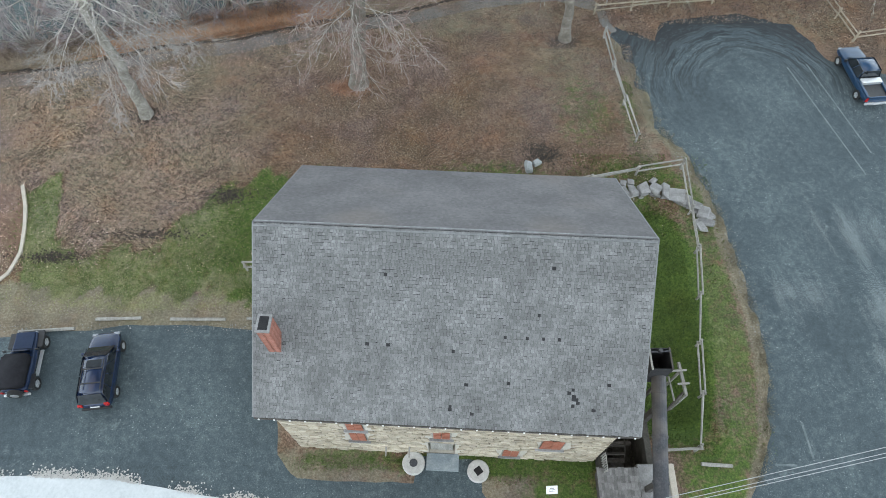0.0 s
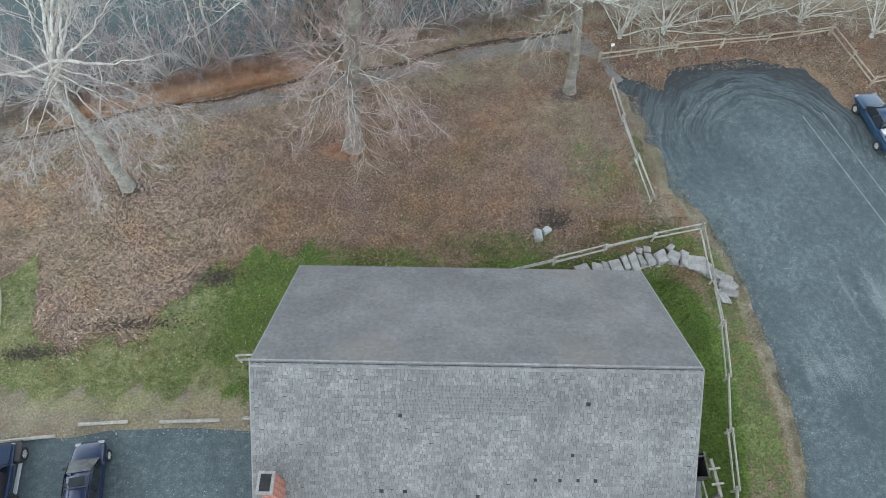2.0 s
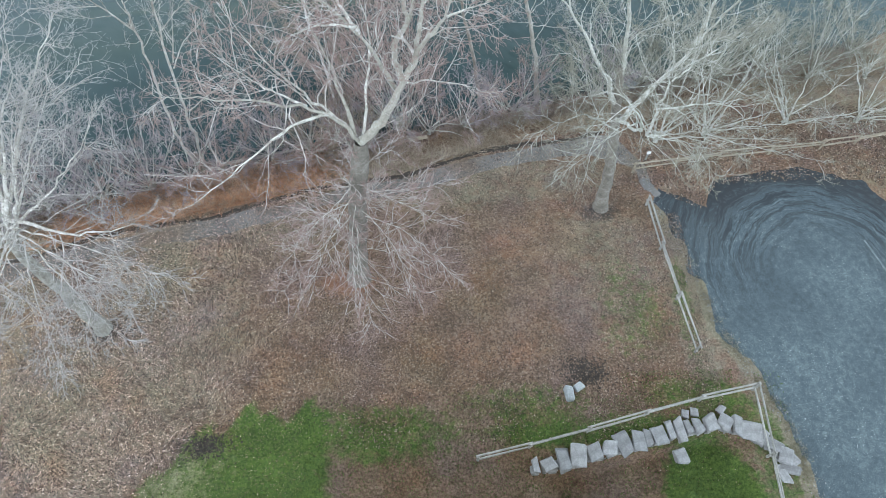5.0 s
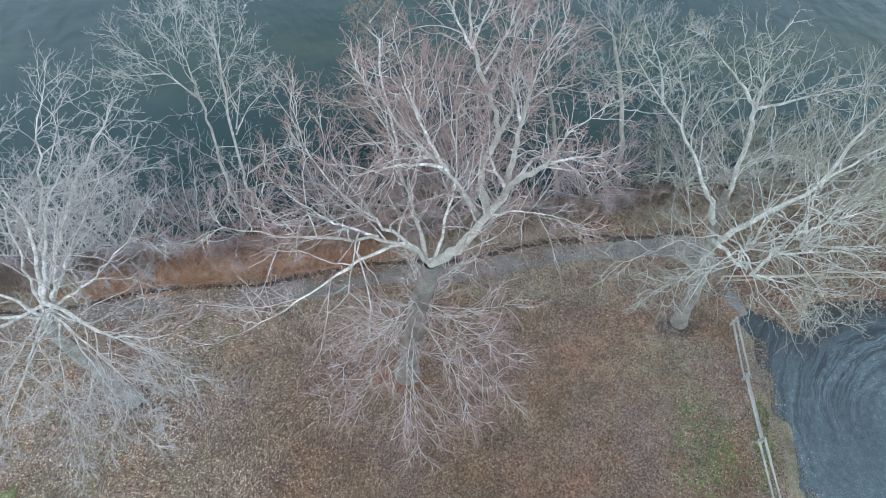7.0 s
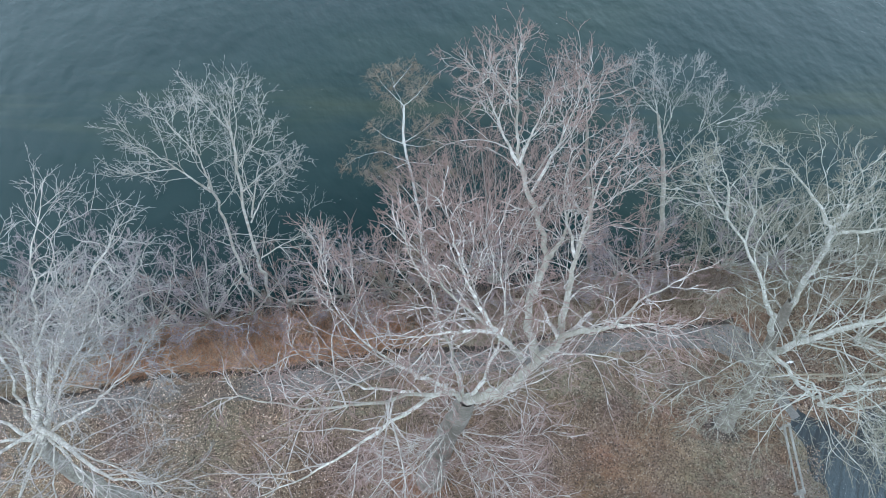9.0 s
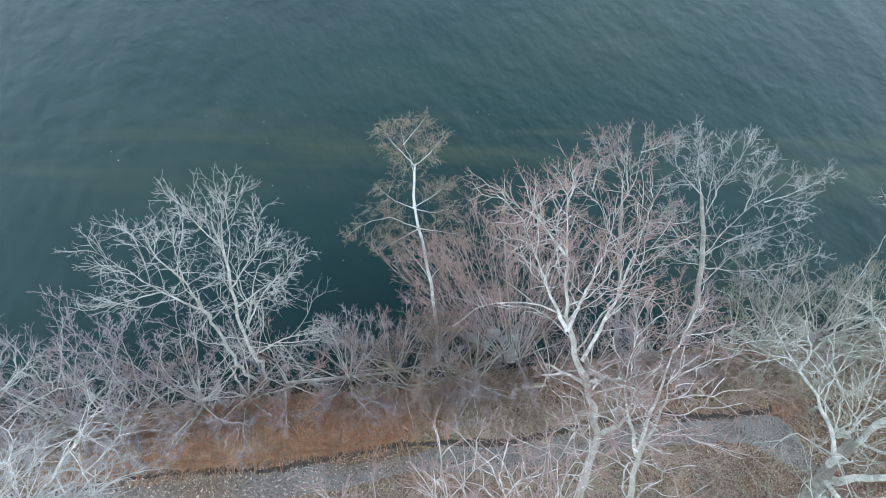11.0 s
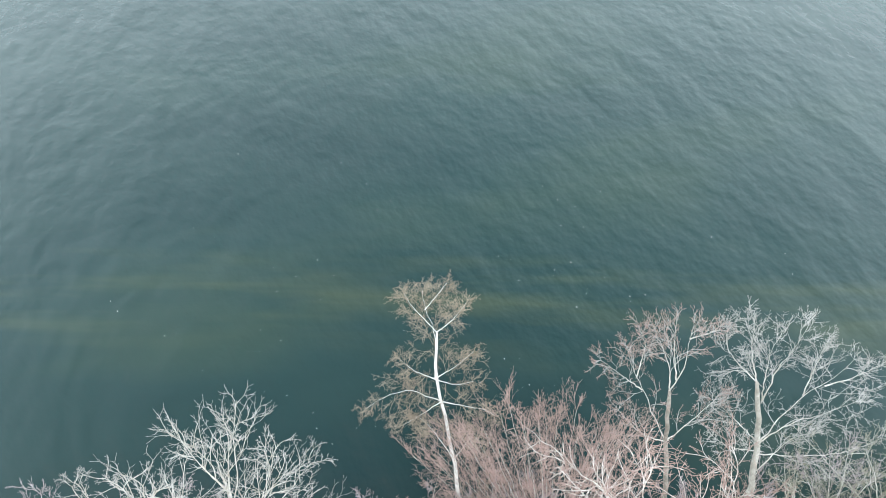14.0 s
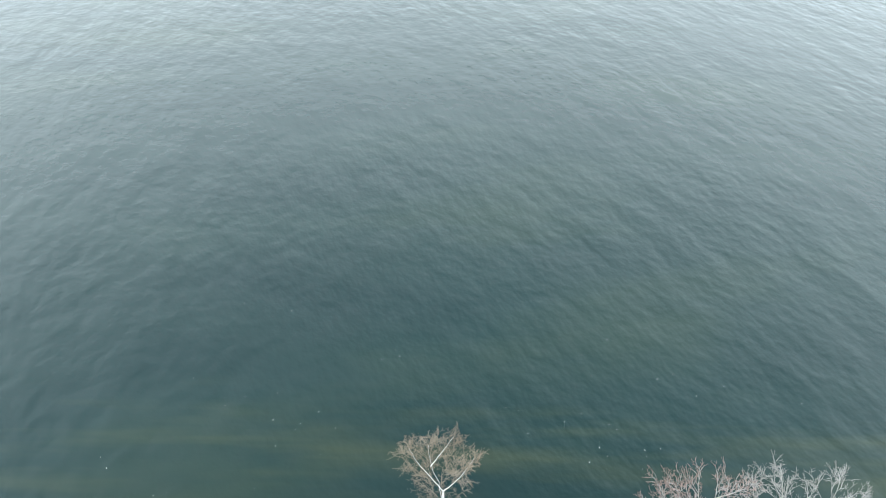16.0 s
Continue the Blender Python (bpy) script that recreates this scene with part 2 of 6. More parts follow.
def ground_material():
    m, n, l, p = tree_of("meadow_ground")
    co = n.new("ShaderNodeTexCoord").outputs["Object"]
    def att(name):
        a = n.new("ShaderNodeAttribute")
        a.attribute_name = name
        return a.outputs["Fac"]
    speck = noise_node(n, l, co, 7.0, 6, .75)
    fine = noise_node(n, l, co, 2.2, 6, .7)
    broad = noise_node(n, l, co, .22, 5, .6)
    leaf = ramp(n, l, speck, [(.28, (.034, .021, .014)), (.45, (.127, .083, .056)), (.58, (.22, .151, .106)), (.75, (.37, .277, .202))])
    leaf = mix(n, l, band(n, l, broad, .42, .68), leaf, mix(n, l, 1.0, leaf, (1.0, .86, .74), 'MULTIPLY'))
    green = ramp(n, l, speck, [(.25, (.013, .030, .006)), (.45, (.050, .092, .016)), (.6, (.098, .150, .029)), (.78, (.20, .23, .07))])
    dry = ramp(n, l, speck, [(.25, (.085, .07, .04)), (.5, (.19, .163, .115)), (.75, (.36, .32, .24))])
    straw = ramp(n, l, speck, [(.25, (.075, .078, .036)), (.5, (.20, .20, .10)), (.75, (.37, .35, .21))])
    rust = ramp(n, l, speck, [(.25, (.11, .056, .034)), (.5, (.26, .15, .094)), (.75, (.42, .28, .19))])
    mud = ramp(n, l, speck, [(.25, (.03, .027, .024)), (.5, (.07, .06, .052)), (.75, (.13, .115, .1))])
    edge = calc(n, l, 'MULTIPLY', calc(n, l, 'SUBTRACT', calc(n, l, 'ADD', fine, calc(n, l, 'MULTIPLY', broad, .6)), .8), 1.3)
    col = leaf
    for name, c in (("dry", dry), ("green", green), ("straw", straw), ("rust", rust), ("mud", mud)):
        col = mix(n, l, band(n, l, calc(n, l, 'ADD', att(name), edge), .32, .68), col, c)
    col = patch_tint(n, l, co, col)
    l.new(col, p.inputs["Base Color"])
    p.inputs["Roughness"].default_value = .95
    bump(n, l, p, speck, .8, .05)
    return m


def lot_material(swirl):
    m, n, l, p = tree_of("stone_dust_lot")
    co = n.new("ShaderNodeTexCoord").outputs["Object"]
    broad = noise_node(n, l, co, .16, 6, .62)
    fine = noise_node(n, l, co, 2.6, 6, .75)
    grit = noise_node(n, l, co, 14, 3, .7)
    streak = noise_node(n, l, co, 1.3, 5, .7, (1.0, .16, 1), -16)
    chips = noise_node(n, l, co, 9, 2, .6)
    f = calc(n, l, 'ADD', calc(n, l, 'MULTIPLY', broad, .36), calc(n, l, 'ADD', calc(n, l, 'MULTIPLY', fine, .5), calc(n, l, 'MULTIPLY', streak, .14)))
    col = ramp(n, l, f, [(.36, (.038, .055, .064)), (.5, (.068, .093, .104)), (.6, (.108, .142, .151))])
    col = mix(n, l, .5, col, ramp(n, l, grit, [(.3, (.3, .3, .3)), (.5, (.8, .8, .8)), (.72, (1.9, 1.9, 1.85))]), 'MULTIPLY')
    pale = calc(n, l, 'MULTIPLY', band(n, l, noise_node(n, l, co, .45, 5, .7), .58, .72), band(n, l, fine, .5, .66))
    col = mix(n, l, calc(n, l, 'MULTIPLY', pale, .45), col, (.30, .35, .35))
    col = mix(n, l, calc(n, l, 'MULTIPLY', band(n, l, chips, .66, .72), band(n, l, broad, .42, .6)), col, (.40, .44, .44))
    damp = noise_node(n, l, co, .34, 4, .65, (1, .7, 1), 20)
    col = mix(n, l, calc(n, l, 'MULTIPLY', band(n, l, damp, .56, .70), .6), col, (.040, .058, .068))
    if swirl:
        # loose white chippings lie in drifts and old wheel tracks
        drift = noise_node(n, l, co, 1.0, 4, .6, (1.0, .12, 1), -10)
        where = None
        for x, y, r in ((27.6, 16.8, 2.2), (23.2, 17.8, 1.9), (26.0, 13.4, 1.4), (22.0, 18.2, 1.2), (27.5, 22.5, 3.0)):
            d = n.new("ShaderNodeVectorMath")
            d.operation = 'DISTANCE'
            l.new(co, d.inputs[0])
            d.inputs[1].default_value = (x, y, 0)
            w = band(n, l, d.outputs["Value"], r * 1.5, r * .1)
            where = w if where is None else calc(n, l, 'MAXIMUM', where, w)
        heap = band(n, l, calc(n, l, 'ADD', calc(n, l, 'MULTIPLY', where, .17), calc(n, l, 'MULTIPLY_ADD', drift, .5, calc(n, l, 'MULTIPLY', grit, .5))), .60, .76)
        col = mix(n, l, calc(n, l, 'MULTIPLY', heap, .42), col, (.32, .36, .36))
        # tyre scuffs run in arcs about the turning circle
        sep = n.new("ShaderNodeSeparateXYZ")
        l.new(co, sep.inputs[0])
        dx = calc(n, l, 'SUBTRACT', sep.outputs[0], 23.6)
        dy = calc(n, l, 'SUBTRACT', sep.outputs[1], 35.2)
        rr = calc(n, l, 'SQRT', calc(n, l, 'ADD', calc(n, l, 'MULTIPLY', dx, dx), calc(n, l, 'MULTIPLY', dy, dy)))
        rr = calc(n, l, 'ADD', rr, calc(n, l, 'MULTIPLY', calc(n, l, 'SUBTRACT', noise_node(n, l, co, .28, 4, .6), .5), 1.5))
        th = calc(n, l, 'ARCTAN2', dx, dy)
        cb = n.new("ShaderNodeCombineXYZ")
        l.new(rr, cb.inputs[0])
        l.new(calc(n, l, 'MULTIPLY', th, .9), cb.inputs[1])
        arcs = noise_node(n, l, cb.outputs[0], 1.7, 5, .75, (1.5, .7, 1))
        zone = calc(n, l, 'MULTIPLY', band(n, l, rr, 2.2, 5.6), band(n, l, calc(n, l, 'ABSOLUTE', th), 2.2, 1.0))
        col = mix(n, l, calc(n, l, 'MULTIPLY', calc(n, l, 'MULTIPLY', band(n, l, arcs, .49, .55), zone), .9), col, (.020, .026, .030))
        lines = noise_node(n, l, cb.outputs[0], 2.6, 4, .7, (2.0, .5, 1))
        col = mix(n, l, calc(n, l, 'MULTIPLY', calc(n, l, 'MULTIPLY', band(n, l, lines, .55, .60), zone), .75), col, (.030, .040, .046))
        col = mix(n, l, calc(n, l, 'MULTIPLY', calc(n, l, 'MULTIPLY', band(n, l, lines, .44, .34), zone), .35), col, (.19, .235, .245))
        rim = calc(n, l, 'MULTIPLY', band(n, l, rr, 6.2, 7.4), band(n, l, calc(n, l, 'ABSOLUTE', th), 1.5, .8))
        col = mix(n, l, calc(n, l, 'MULTIPLY', rim, band(n, l, fine, .32, .52)), col, (.026, .030, .033))
    l.new(col, p.inputs["Base Color"])
    p.inputs["Roughness"].default_value = .9
    bump(n, l, p, calc(n, l, 'ADD', fine, calc(n, l, 'MULTIPLY', grit, .4)), .5, .03)
    return m


def water_material():
    m, n, l, p = tree_of("lake_water")
    co = n.new("ShaderNodeTexCoord").outputs["Object"]
    murk = noise_node(n, l, co, .09, 4, .55, (.35, 1.2, 1), -11)
    broad = noise_node(n, l, co, .02, 3, .5)
    col = ramp(n, l, calc(n, l, 'ADD', calc(n, l, 'MULTIPLY', murk, .6), calc(n, l, 'MULTIPLY', broad, .4)),
               [(.36, (.0085, .0255, .0268)), (.52, (.0118, .0310, .0306)), (.64, (.0195, .0390, .0322))])
    # weedy shallows lie in a band along the shore
    sep = n.new("ShaderNodeSeparateXYZ")
    l.new(co, sep.inputs[0])
    off = calc(n, l, 'SUBTRACT', sep.outputs[1], calc(n, l, 'MULTIPLY', sep.outputs[0], .1))
    off = calc(n, l, 'ADD', off, calc(n, l, 'MULTIPLY', noise_node(n, l, co, .16, 3, .6), 5.0))
    strip = noise_node(n, l, co, .5, 3, .55, (.1, .9, 1), -6)
    weed = calc(n, l, 'MULTIPLY', band(n, l, calc(n, l, 'ABSOLUTE', calc(n, l, 'SUBTRACT', off, 66.9)), 5.0, 1.0), band(n, l, strip, .44, .66))
    col = mix(n, l, calc(n, l, 'MULTIPLY', weed, .5), col, (.048, .062, .036))
    l.new(col, p.inputs["Base Color"])
    p.inputs["Roughness"].default_value = .2
    p.inputs["IOR"].default_value = 1.37
    p.inputs["Specular Tint"].default_value = (.88, 1.0, 1.0, 1)
    w1 = noise_node(n, l, co, .44, 3, .5, (1.1, .7, 1), -38)
    w2 = noise_node(n, l, co, 1.1, 3, .5, (1.0, .85, 1), -70)
    w3 = noise_node(n, l, co, .22, 2, .5, (1.3, .6, 1), -28)
    gust = band(n, l, noise_node(n, l, co, .03, 3, .5), .3, .7)
    h = calc(n, l, 'ADD', calc(n, l, 'MULTIPLY', w1, 1.0), calc(n, l, 'ADD', calc(n, l, 'MULTIPLY', w2, .3), calc(n, l, 'MULTIPLY', w3, 1.2)))
    h = calc(n, l, 'MULTIPLY', h, calc(n, l, 'MULTIPLY_ADD', gust, .6, .6))
    bump(n, l, p, h, 1.0, .11)
    return m


# ---- mesh helpers ----
def mesh_from(name, verts, faces, material, smooth=False):
    me = bpy.data.meshes.new(name)
    me.from_pydata([tuple(v) for v in verts], [], [tuple(f) for f in faces])
    me.materials.append(material)
    if smooth:
        me.polygons.foreach_set("use_smooth", [True] * len(me.polygons))
    me.update()
    return me


def array_mesh(name, verts, quads, material, smooth=True):
    """A mesh from arrays: verts (n, 3) and quads (m, 4)."""
    me = bpy.data.meshes.new(name)
    nv, nf = len(verts), len(quads)
    me.vertices.add(nv)
    me.vertices.foreach_set("co", np.ascontiguousarray(verts, dtype=np.float32).ravel())
    k = quads.shape[1]
    me.loops.add(nf * k)
    me.loops.foreach_set("vertex_index", np.ascontiguousarray(quads, dtype=np.int32).ravel())
    me.polygons.add(nf)
    me.polygons.foreach_set("loop_start", np.arange(nf, dtype=np.int32) * k)
    me.polygons.foreach_set("use_smooth", np.full(nf, smooth))
    me.materials.append(material)
    me.update(calc_edges=True)
    return me


def thing(name, label, category, at=(0, 0, 0), turn=0.0, group="", kind=""):
    ob = new(name)
    ob.matrix_basis = pose(*at, 0, 0, turn)
    return tagged(ob, label, category, group, kind)


def child(name, me, parent, label="", m=None):
    ob = new(name, me)
    ob.parent = parent
    if m is not None:
        ob.matrix_basis = m
    return tagged(ob, label)


def part(name, bm, material, parent, label="", m=None):
    me = bpy.data.meshes.new(name)
    bm.to_mesh(me)
    bm.free()
    me.materials.append(material)
    return child(name, me, parent, label, m)


def box_bm(x0, x1, y0, y1, z0, z1, bevel=0.0, bm=None):
    bm = bm or bmesh.new()
    m = Matrix.Translation(((x0 + x1) / 2, (y0 + y1) / 2, (z0 + z1) / 2)) @ Matrix.Diagonal((x1 - x0, y1 - y0, z1 - z0, 1))
    r = bmesh.ops.create_cube(bm, size=1, matrix=m)
    if bevel:
        es = list({e for v in r["verts"] for e in v.link_edges})
        bmesh.ops.bevel(bm, geom=es, offset=bevel, segments=2, affect='EDGES', profile=.6)
    return bm


def rod_bm(a, b, r0, r1, sides=8, rough=0.0, seed=0, bm=None):
    """A tapered rod from a to b with an uneven outline."""
    bm = bm or bmesh.new()
    rng = random.Random(seed)
    a, b = Vector(a), Vector(b)
    d = (b - a).normalized()
    u = d.orthogonal().normalized()
    v = d.cross(u)
    rings = []
    for k in range(4):
        c = a.lerp(b, k / 3)
        r = r0 + (r1 - r0) * k / 3
        rings.append([bm.verts.new(c + (u * math.cos(2 * math.pi * i / sides) + v * math.sin(2 * math.pi * i / sides)) * r * (1 + rng.uniform(-rough, rough)))
                      for i in range(sides)])
    for p, q in zip(rings, rings[1:]):
        for i in range(sides):
            bm.faces.new((p[i], p[(i + 1) % sides], q[(i + 1) % sides], q[i]))
    bm.faces.new(rings[0][::-1])
    bm.faces.new(rings[-1])
    return bm


def stone_mesh(name, sx, sy, sz, seed, material):
    """A worn block with uneven corners."""
    rng = random.Random(seed)
    bm = bmesh.new()
    bmesh.ops.create_cube(bm, size=1, matrix=Matrix.Diagonal((sx, sy, sz, 1)))
    for v in bm.verts:
        v.co += Vector((rng.uniform(-.17, .17) * sx, rng.uniform(-.17, .17) * sy, rng.uniform(-.12, .12) * sz))
    bmesh.ops.bevel(bm, geom=list(bm.edges), offset=min(sx, sy, sz) * .16, segments=1, affect='EDGES')
    me = bpy.data.meshes.new(name)
    bm.to_mesh(me)
    bm.free()
    me.materials.append(material)
    return me


def smooth_step(x, a, b):
    t = np.clip((np.asarray(x, float) - a) / (b - a), 0, 1)
    return t * t * (3 - 2 * t)


# ---- ground ----
WATER = -1.15


def arc_y(x):
    """Front line of the curved dry-stone wall behind the building."""
    return np.interp(x, [4, 6, 9.2, 12.3, 14.2, 15.6, 16.8, 17.6], [23.35, 23.75, 24.45, 25.15, 25.45, 25.1, 24.3, 23.4])


def bank(x):
    """How far north the shore runs at x; it bends a little beyond the big trees."""
    x = np.asarray(x, float)
    return .24 * x - .04 * np.maximum(x - 8, 0)


def ground_height(x, y):
    x, y = np.asarray(x, float), np.asarray(y, float)
    s = y - bank(x)
    z = -.35 * smooth_step(s, 45.3, 46.8) - .9 * smooth_step(s, 47.8, 49.3) - 2.6 * smooth_step(s, 50, 60)
    z = z + .05 * np.sin(x * .21 + 1.3) * np.sin(y * .17) * smooth_step(s, 56, 44) * smooth_step(y, 20, 26) * smooth_step(x, 13, 10)
    yard = smooth_step(x, 16.3, 13.4) * smooth_step(x, 3, 5) * smooth_step(arc_y(x) - y, 0.0, .45) * smooth_step(y, 8.6, 10.2)
    z = z - 1.35 * yard
    z = z - 2.6 * smooth_step(x, 8.55, 8.85) * smooth_step(x, 11.35, 11.05) * smooth_step(y, 7.1, 7.4) * smooth_step(y, 10.6, 10.3)
    return z


def axis(lo, hi, step, far):
    mid = np.arange(lo, hi + step / 2, step)
    out = [30, 90, 220, 500, 1000, far]
    return np.concatenate([[lo - o for o in out[::-1]], [lo - 12, lo - 5], mid, [hi + 5, hi + 12], [hi + o for o in out]])


gx, gy = axis(-42, 46, .3, 2000), axis(-4, 56, .3, 2000)
GX, GY = np.meshgrid(gx, gy)
GZ = ground_height(GX, GY)
nx, ny = len(gx), len(gy)
ii = np.arange(nx * ny).reshape(ny, nx)
gq = np.stack([ii[:-1, :-1], ii[:-1, 1:], ii[1:, 1:], ii[1:, :-1]], -1).reshape(-1, 4)
gme = array_mesh("ground", np.stack([GX, GY, GZ], -1).reshape(-1, 3), gq, ground_material())


def blob(cx, cy, rx, ry, soft=.5):
    d = np.sqrt(((GX - cx) / rx) ** 2 + ((GY - cy) / ry) ** 2)
    return smooth_step(d, 1 + soft, 1 - soft)


def west_turf(x, y):
    """How far a spot belongs to the green lawn west of the mill."""
    top = np.interp(x, [-30, -28.8, -26.6, -25.6, -24, -18.6, -17.2, -15, -13, -9], [25, 27, 27, 21.6, 21.2, 21.8, 24.8, 26.8, 27.4, 27.6])
    low = np.interp(x, [-30, -28, -26.5, -9], [23, 20.5, 17.6, 17.0])
    rag = .45 * np.sin(x * 1.7 + y * .6) + .3 * np.sin(x * 3.9 - y * 2.3)
    return smooth_step(top - y + rag, -.5, 1.0) * smooth_step(y - low + rag, -.2, 1.2) * smooth_step(x, -29.6, -28.6) * smooth_step(x, -6.5, -8.5)


S = GY - bank(GX)
turf = west_turf(GX, GY)
green = np.maximum.reduce([
    .8 * turf, .8 * blob(-10.5, 21.5, 3, 4.5, .8), .6 * blob(-5, 25.8, 6, 1.8),
    .95 * blob(13.5, 17, 3.2, 9, .25), .58 * blob(17.2, 14.5, 1.6, 9, .4), .5 * blob(13.5, 27.5, 3.5, 1.2), .42 * blob(10.5, 33, 2.6, 4),
    .5 * blob(14, 33, .7, 5), .75 * blob(3, 7.6, 7, .8, .4), .7 * blob(6.5, 5.5, 2.5, 2.5), .55 * blob(-5, 7.9, 3.5, .7), .65 * blob(15.5, 6, 3.2, 4), .36 * blob(17, 12, 2.6, 9, .3), .5 * blob(17.2, 22, 1.4, 6, .4),
    .5 * blob(4, 27.3, 5, 1.4), .62 * blob(8, 25.6, 9, 1.1), .6 * blob(15, 26.6, 2.5, 1.2)])
dry = np.maximum.reduce([.9 * smooth_step(GX, -8.5, -10) * smooth_step(GX, -31, -29) * smooth_step(GY, 18.6, 17.4), .5 * smooth_step(GX, -9, -17) * smooth_step(GY, 18, 21) * (1 - turf), .5 * blob(17.6, 16, 2.6, 15, .3), .7 * blob(-6, 7.2, 4.5, 1.6), .6 * blob(14.5, 34, 1.6, 8), .7 * blob(3, 6.2, 3, 1.4), .5 * blob(9.5, 36, 5, 6), .8 * blob(-24, 17.6, 9, 1.4), .6 * blob(-17, 18.4, 3, 1.5),
                         .6 * blob(-7, 7.4, 4, 1.2), .55 * blob(0, 43, 12, 2.5), .5 * blob(-13, 39.5, 8, 2), .6 * blob(18, 28, 2, 6), .35 * blob(30, 43, 4, 4), .6 * blob(34, 51, 12, 5)])
edge_x = np.interp(GY, [5, 9, 12.5, 16, 20.6, 25.8, 28.8, 32, 38, 41], [16.5, 18.4, 19.2, 19.4, 19.0, 18.5, 17.2, 15.8, 14.6, 13.4])
dry = np.maximum(dry, .95 * smooth_step(np.abs(GX - edge_x), 1.1, .4) * smooth_step(GY, 3, 5) * smooth_step(GY, 42, 39))
green = green * (1 - .8 * smooth_step(np.abs(GX - edge_x), .9, .3))
rust = np.maximum(smooth_step(S, 45.1, 45.7) * smooth_step(S, 49.2, 48.4) * (.32 + .6 * smooth_step(GX, -27, -22) * smooth_step(GX, -9, -13)), .85 * blob(-7.0, 35.3, 1.1, .7))
rust = np.maximum.reduce([rust, .45 * blob(-24, 36, 3, 1.5), .9 * blob(-7.2, 35.4, 1.5, .8), .6 * blob(-16.5, 36, 1.6, .8), .6 * blob(-27, 33.6, 1.5, .9), .5 * blob(-29.5, 31, 3, 2), .42 * blob(5, 38, 3.5, 2.5), .4 * blob(3, 30.5, 4, 1.6), .8 * smooth_step(GX, -27, -29) * smooth_step(GX, -33, -30) * blob(-30.5, 21, 2.5, 5)])
mud = np.maximum.reduce([smooth_step(S, 48.9, 49.7), .75 * blob(-14.8, 25.4, .7, .5), .75 * blob(-19.5, 22.3, 1.2, .3), .75 * blob(-25.5, 20.6, 1.2, .35),
                         .4 * blob(6.8, 29.2, .9, .7), .6 * blob(-22, 32.3, 1, .6), .6 * blob(9.8, 40.2, 1.6, .8), 1.0 * blob(9.95, 8.85, 1.45, 1.9, .15)])
straw = np.maximum.reduce([.56 * turf * smooth_step(GX, -9, -18), .6 * blob(-14.5, 18.7, 1.6, 1.2), .6 * blob(-24, 18.3, 1.2, 1.2), .55 * blob(-15.4, 21.4, .8, 1.2), .5 * blob(-12.5, 19.4, 1.2, 1.4), .5 * blob(-19, 17.4, 7, .7), .3 * blob(17.4, 15, 1.5, 7)])
for nm, a in (("green", green), ("straw", straw), ("dry", dry), ("rust", rust), ("mud", mud)):
    gme.attributes.new(nm, 'FLOAT', 'POINT').data.foreach_set("value", np.ascontiguousarray(a, dtype=np.float32).ravel())
tagged(new("ground", gme), "leaf-strewn brown meadow with patches of green grass", "ground", kind="structure")

wx, wy = np.array([-2500, -400, -120, -40, 0, 40, 120, 400, 2500.]), np.array([38, 60, 90, 140, 250, 500, 1000, 2600.])
WX, WY = np.meshgrid(wx, wy)
wi = np.arange(len(wx) * len(wy)).reshape(len(wy), len(wx))
wq = np.stack([wi[:-1, :-1], wi[:-1, 1:], wi[1:, 1:], wi[1:, :-1]], -1).reshape(-1, 4)
tagged(new("water", array_mesh("water", np.stack([WX, WY, WX * 0 + WATER], -1).reshape(-1, 3), wq, water_material())),
       "dark teal lake water with small wind ripples", "water", kind="structure")


def sheet(name, corners, lift, material, label, category, wobble=.12, step=.35, seed=1):
    """A flat lot or path: a polygon with a ragged rim, lying on the ground."""
    rng = random.Random(seed)
    pts = []
    for (x0, y0), (x1, y1) in zip(corners, corners[1:] + corners[:1]):
        n = max(1, min(90, int(math.hypot(x1 - x0, y1 - y0) / step)))
        for k in range(n):
            x, y = x0 + (x1 - x0) * k / n, y0 + (y1 - y0) * k / n
            w = noise.noise((x * .6, y * .6, seed)) * wobble * 2.2 + rng.uniform(-wobble, wobble) * .22
            pts.append((x + w, y + w * .8))
    bm = bmesh.new()
    f = bm.faces.new([bm.verts.new((x, y, float(ground_height(x, y)) + lift)) for x, y in pts])
    bmesh.ops.triangulate(bm, faces=[f])
    me = bpy.data.meshes.new(name)
    bm.to_mesh(me)
    bm.free()
    if me.polygons[0].normal.z < 0:
        me.flip_normals()
    me.materials.append(material)
    return tagged(new(name, me), label, category, kind="structure")


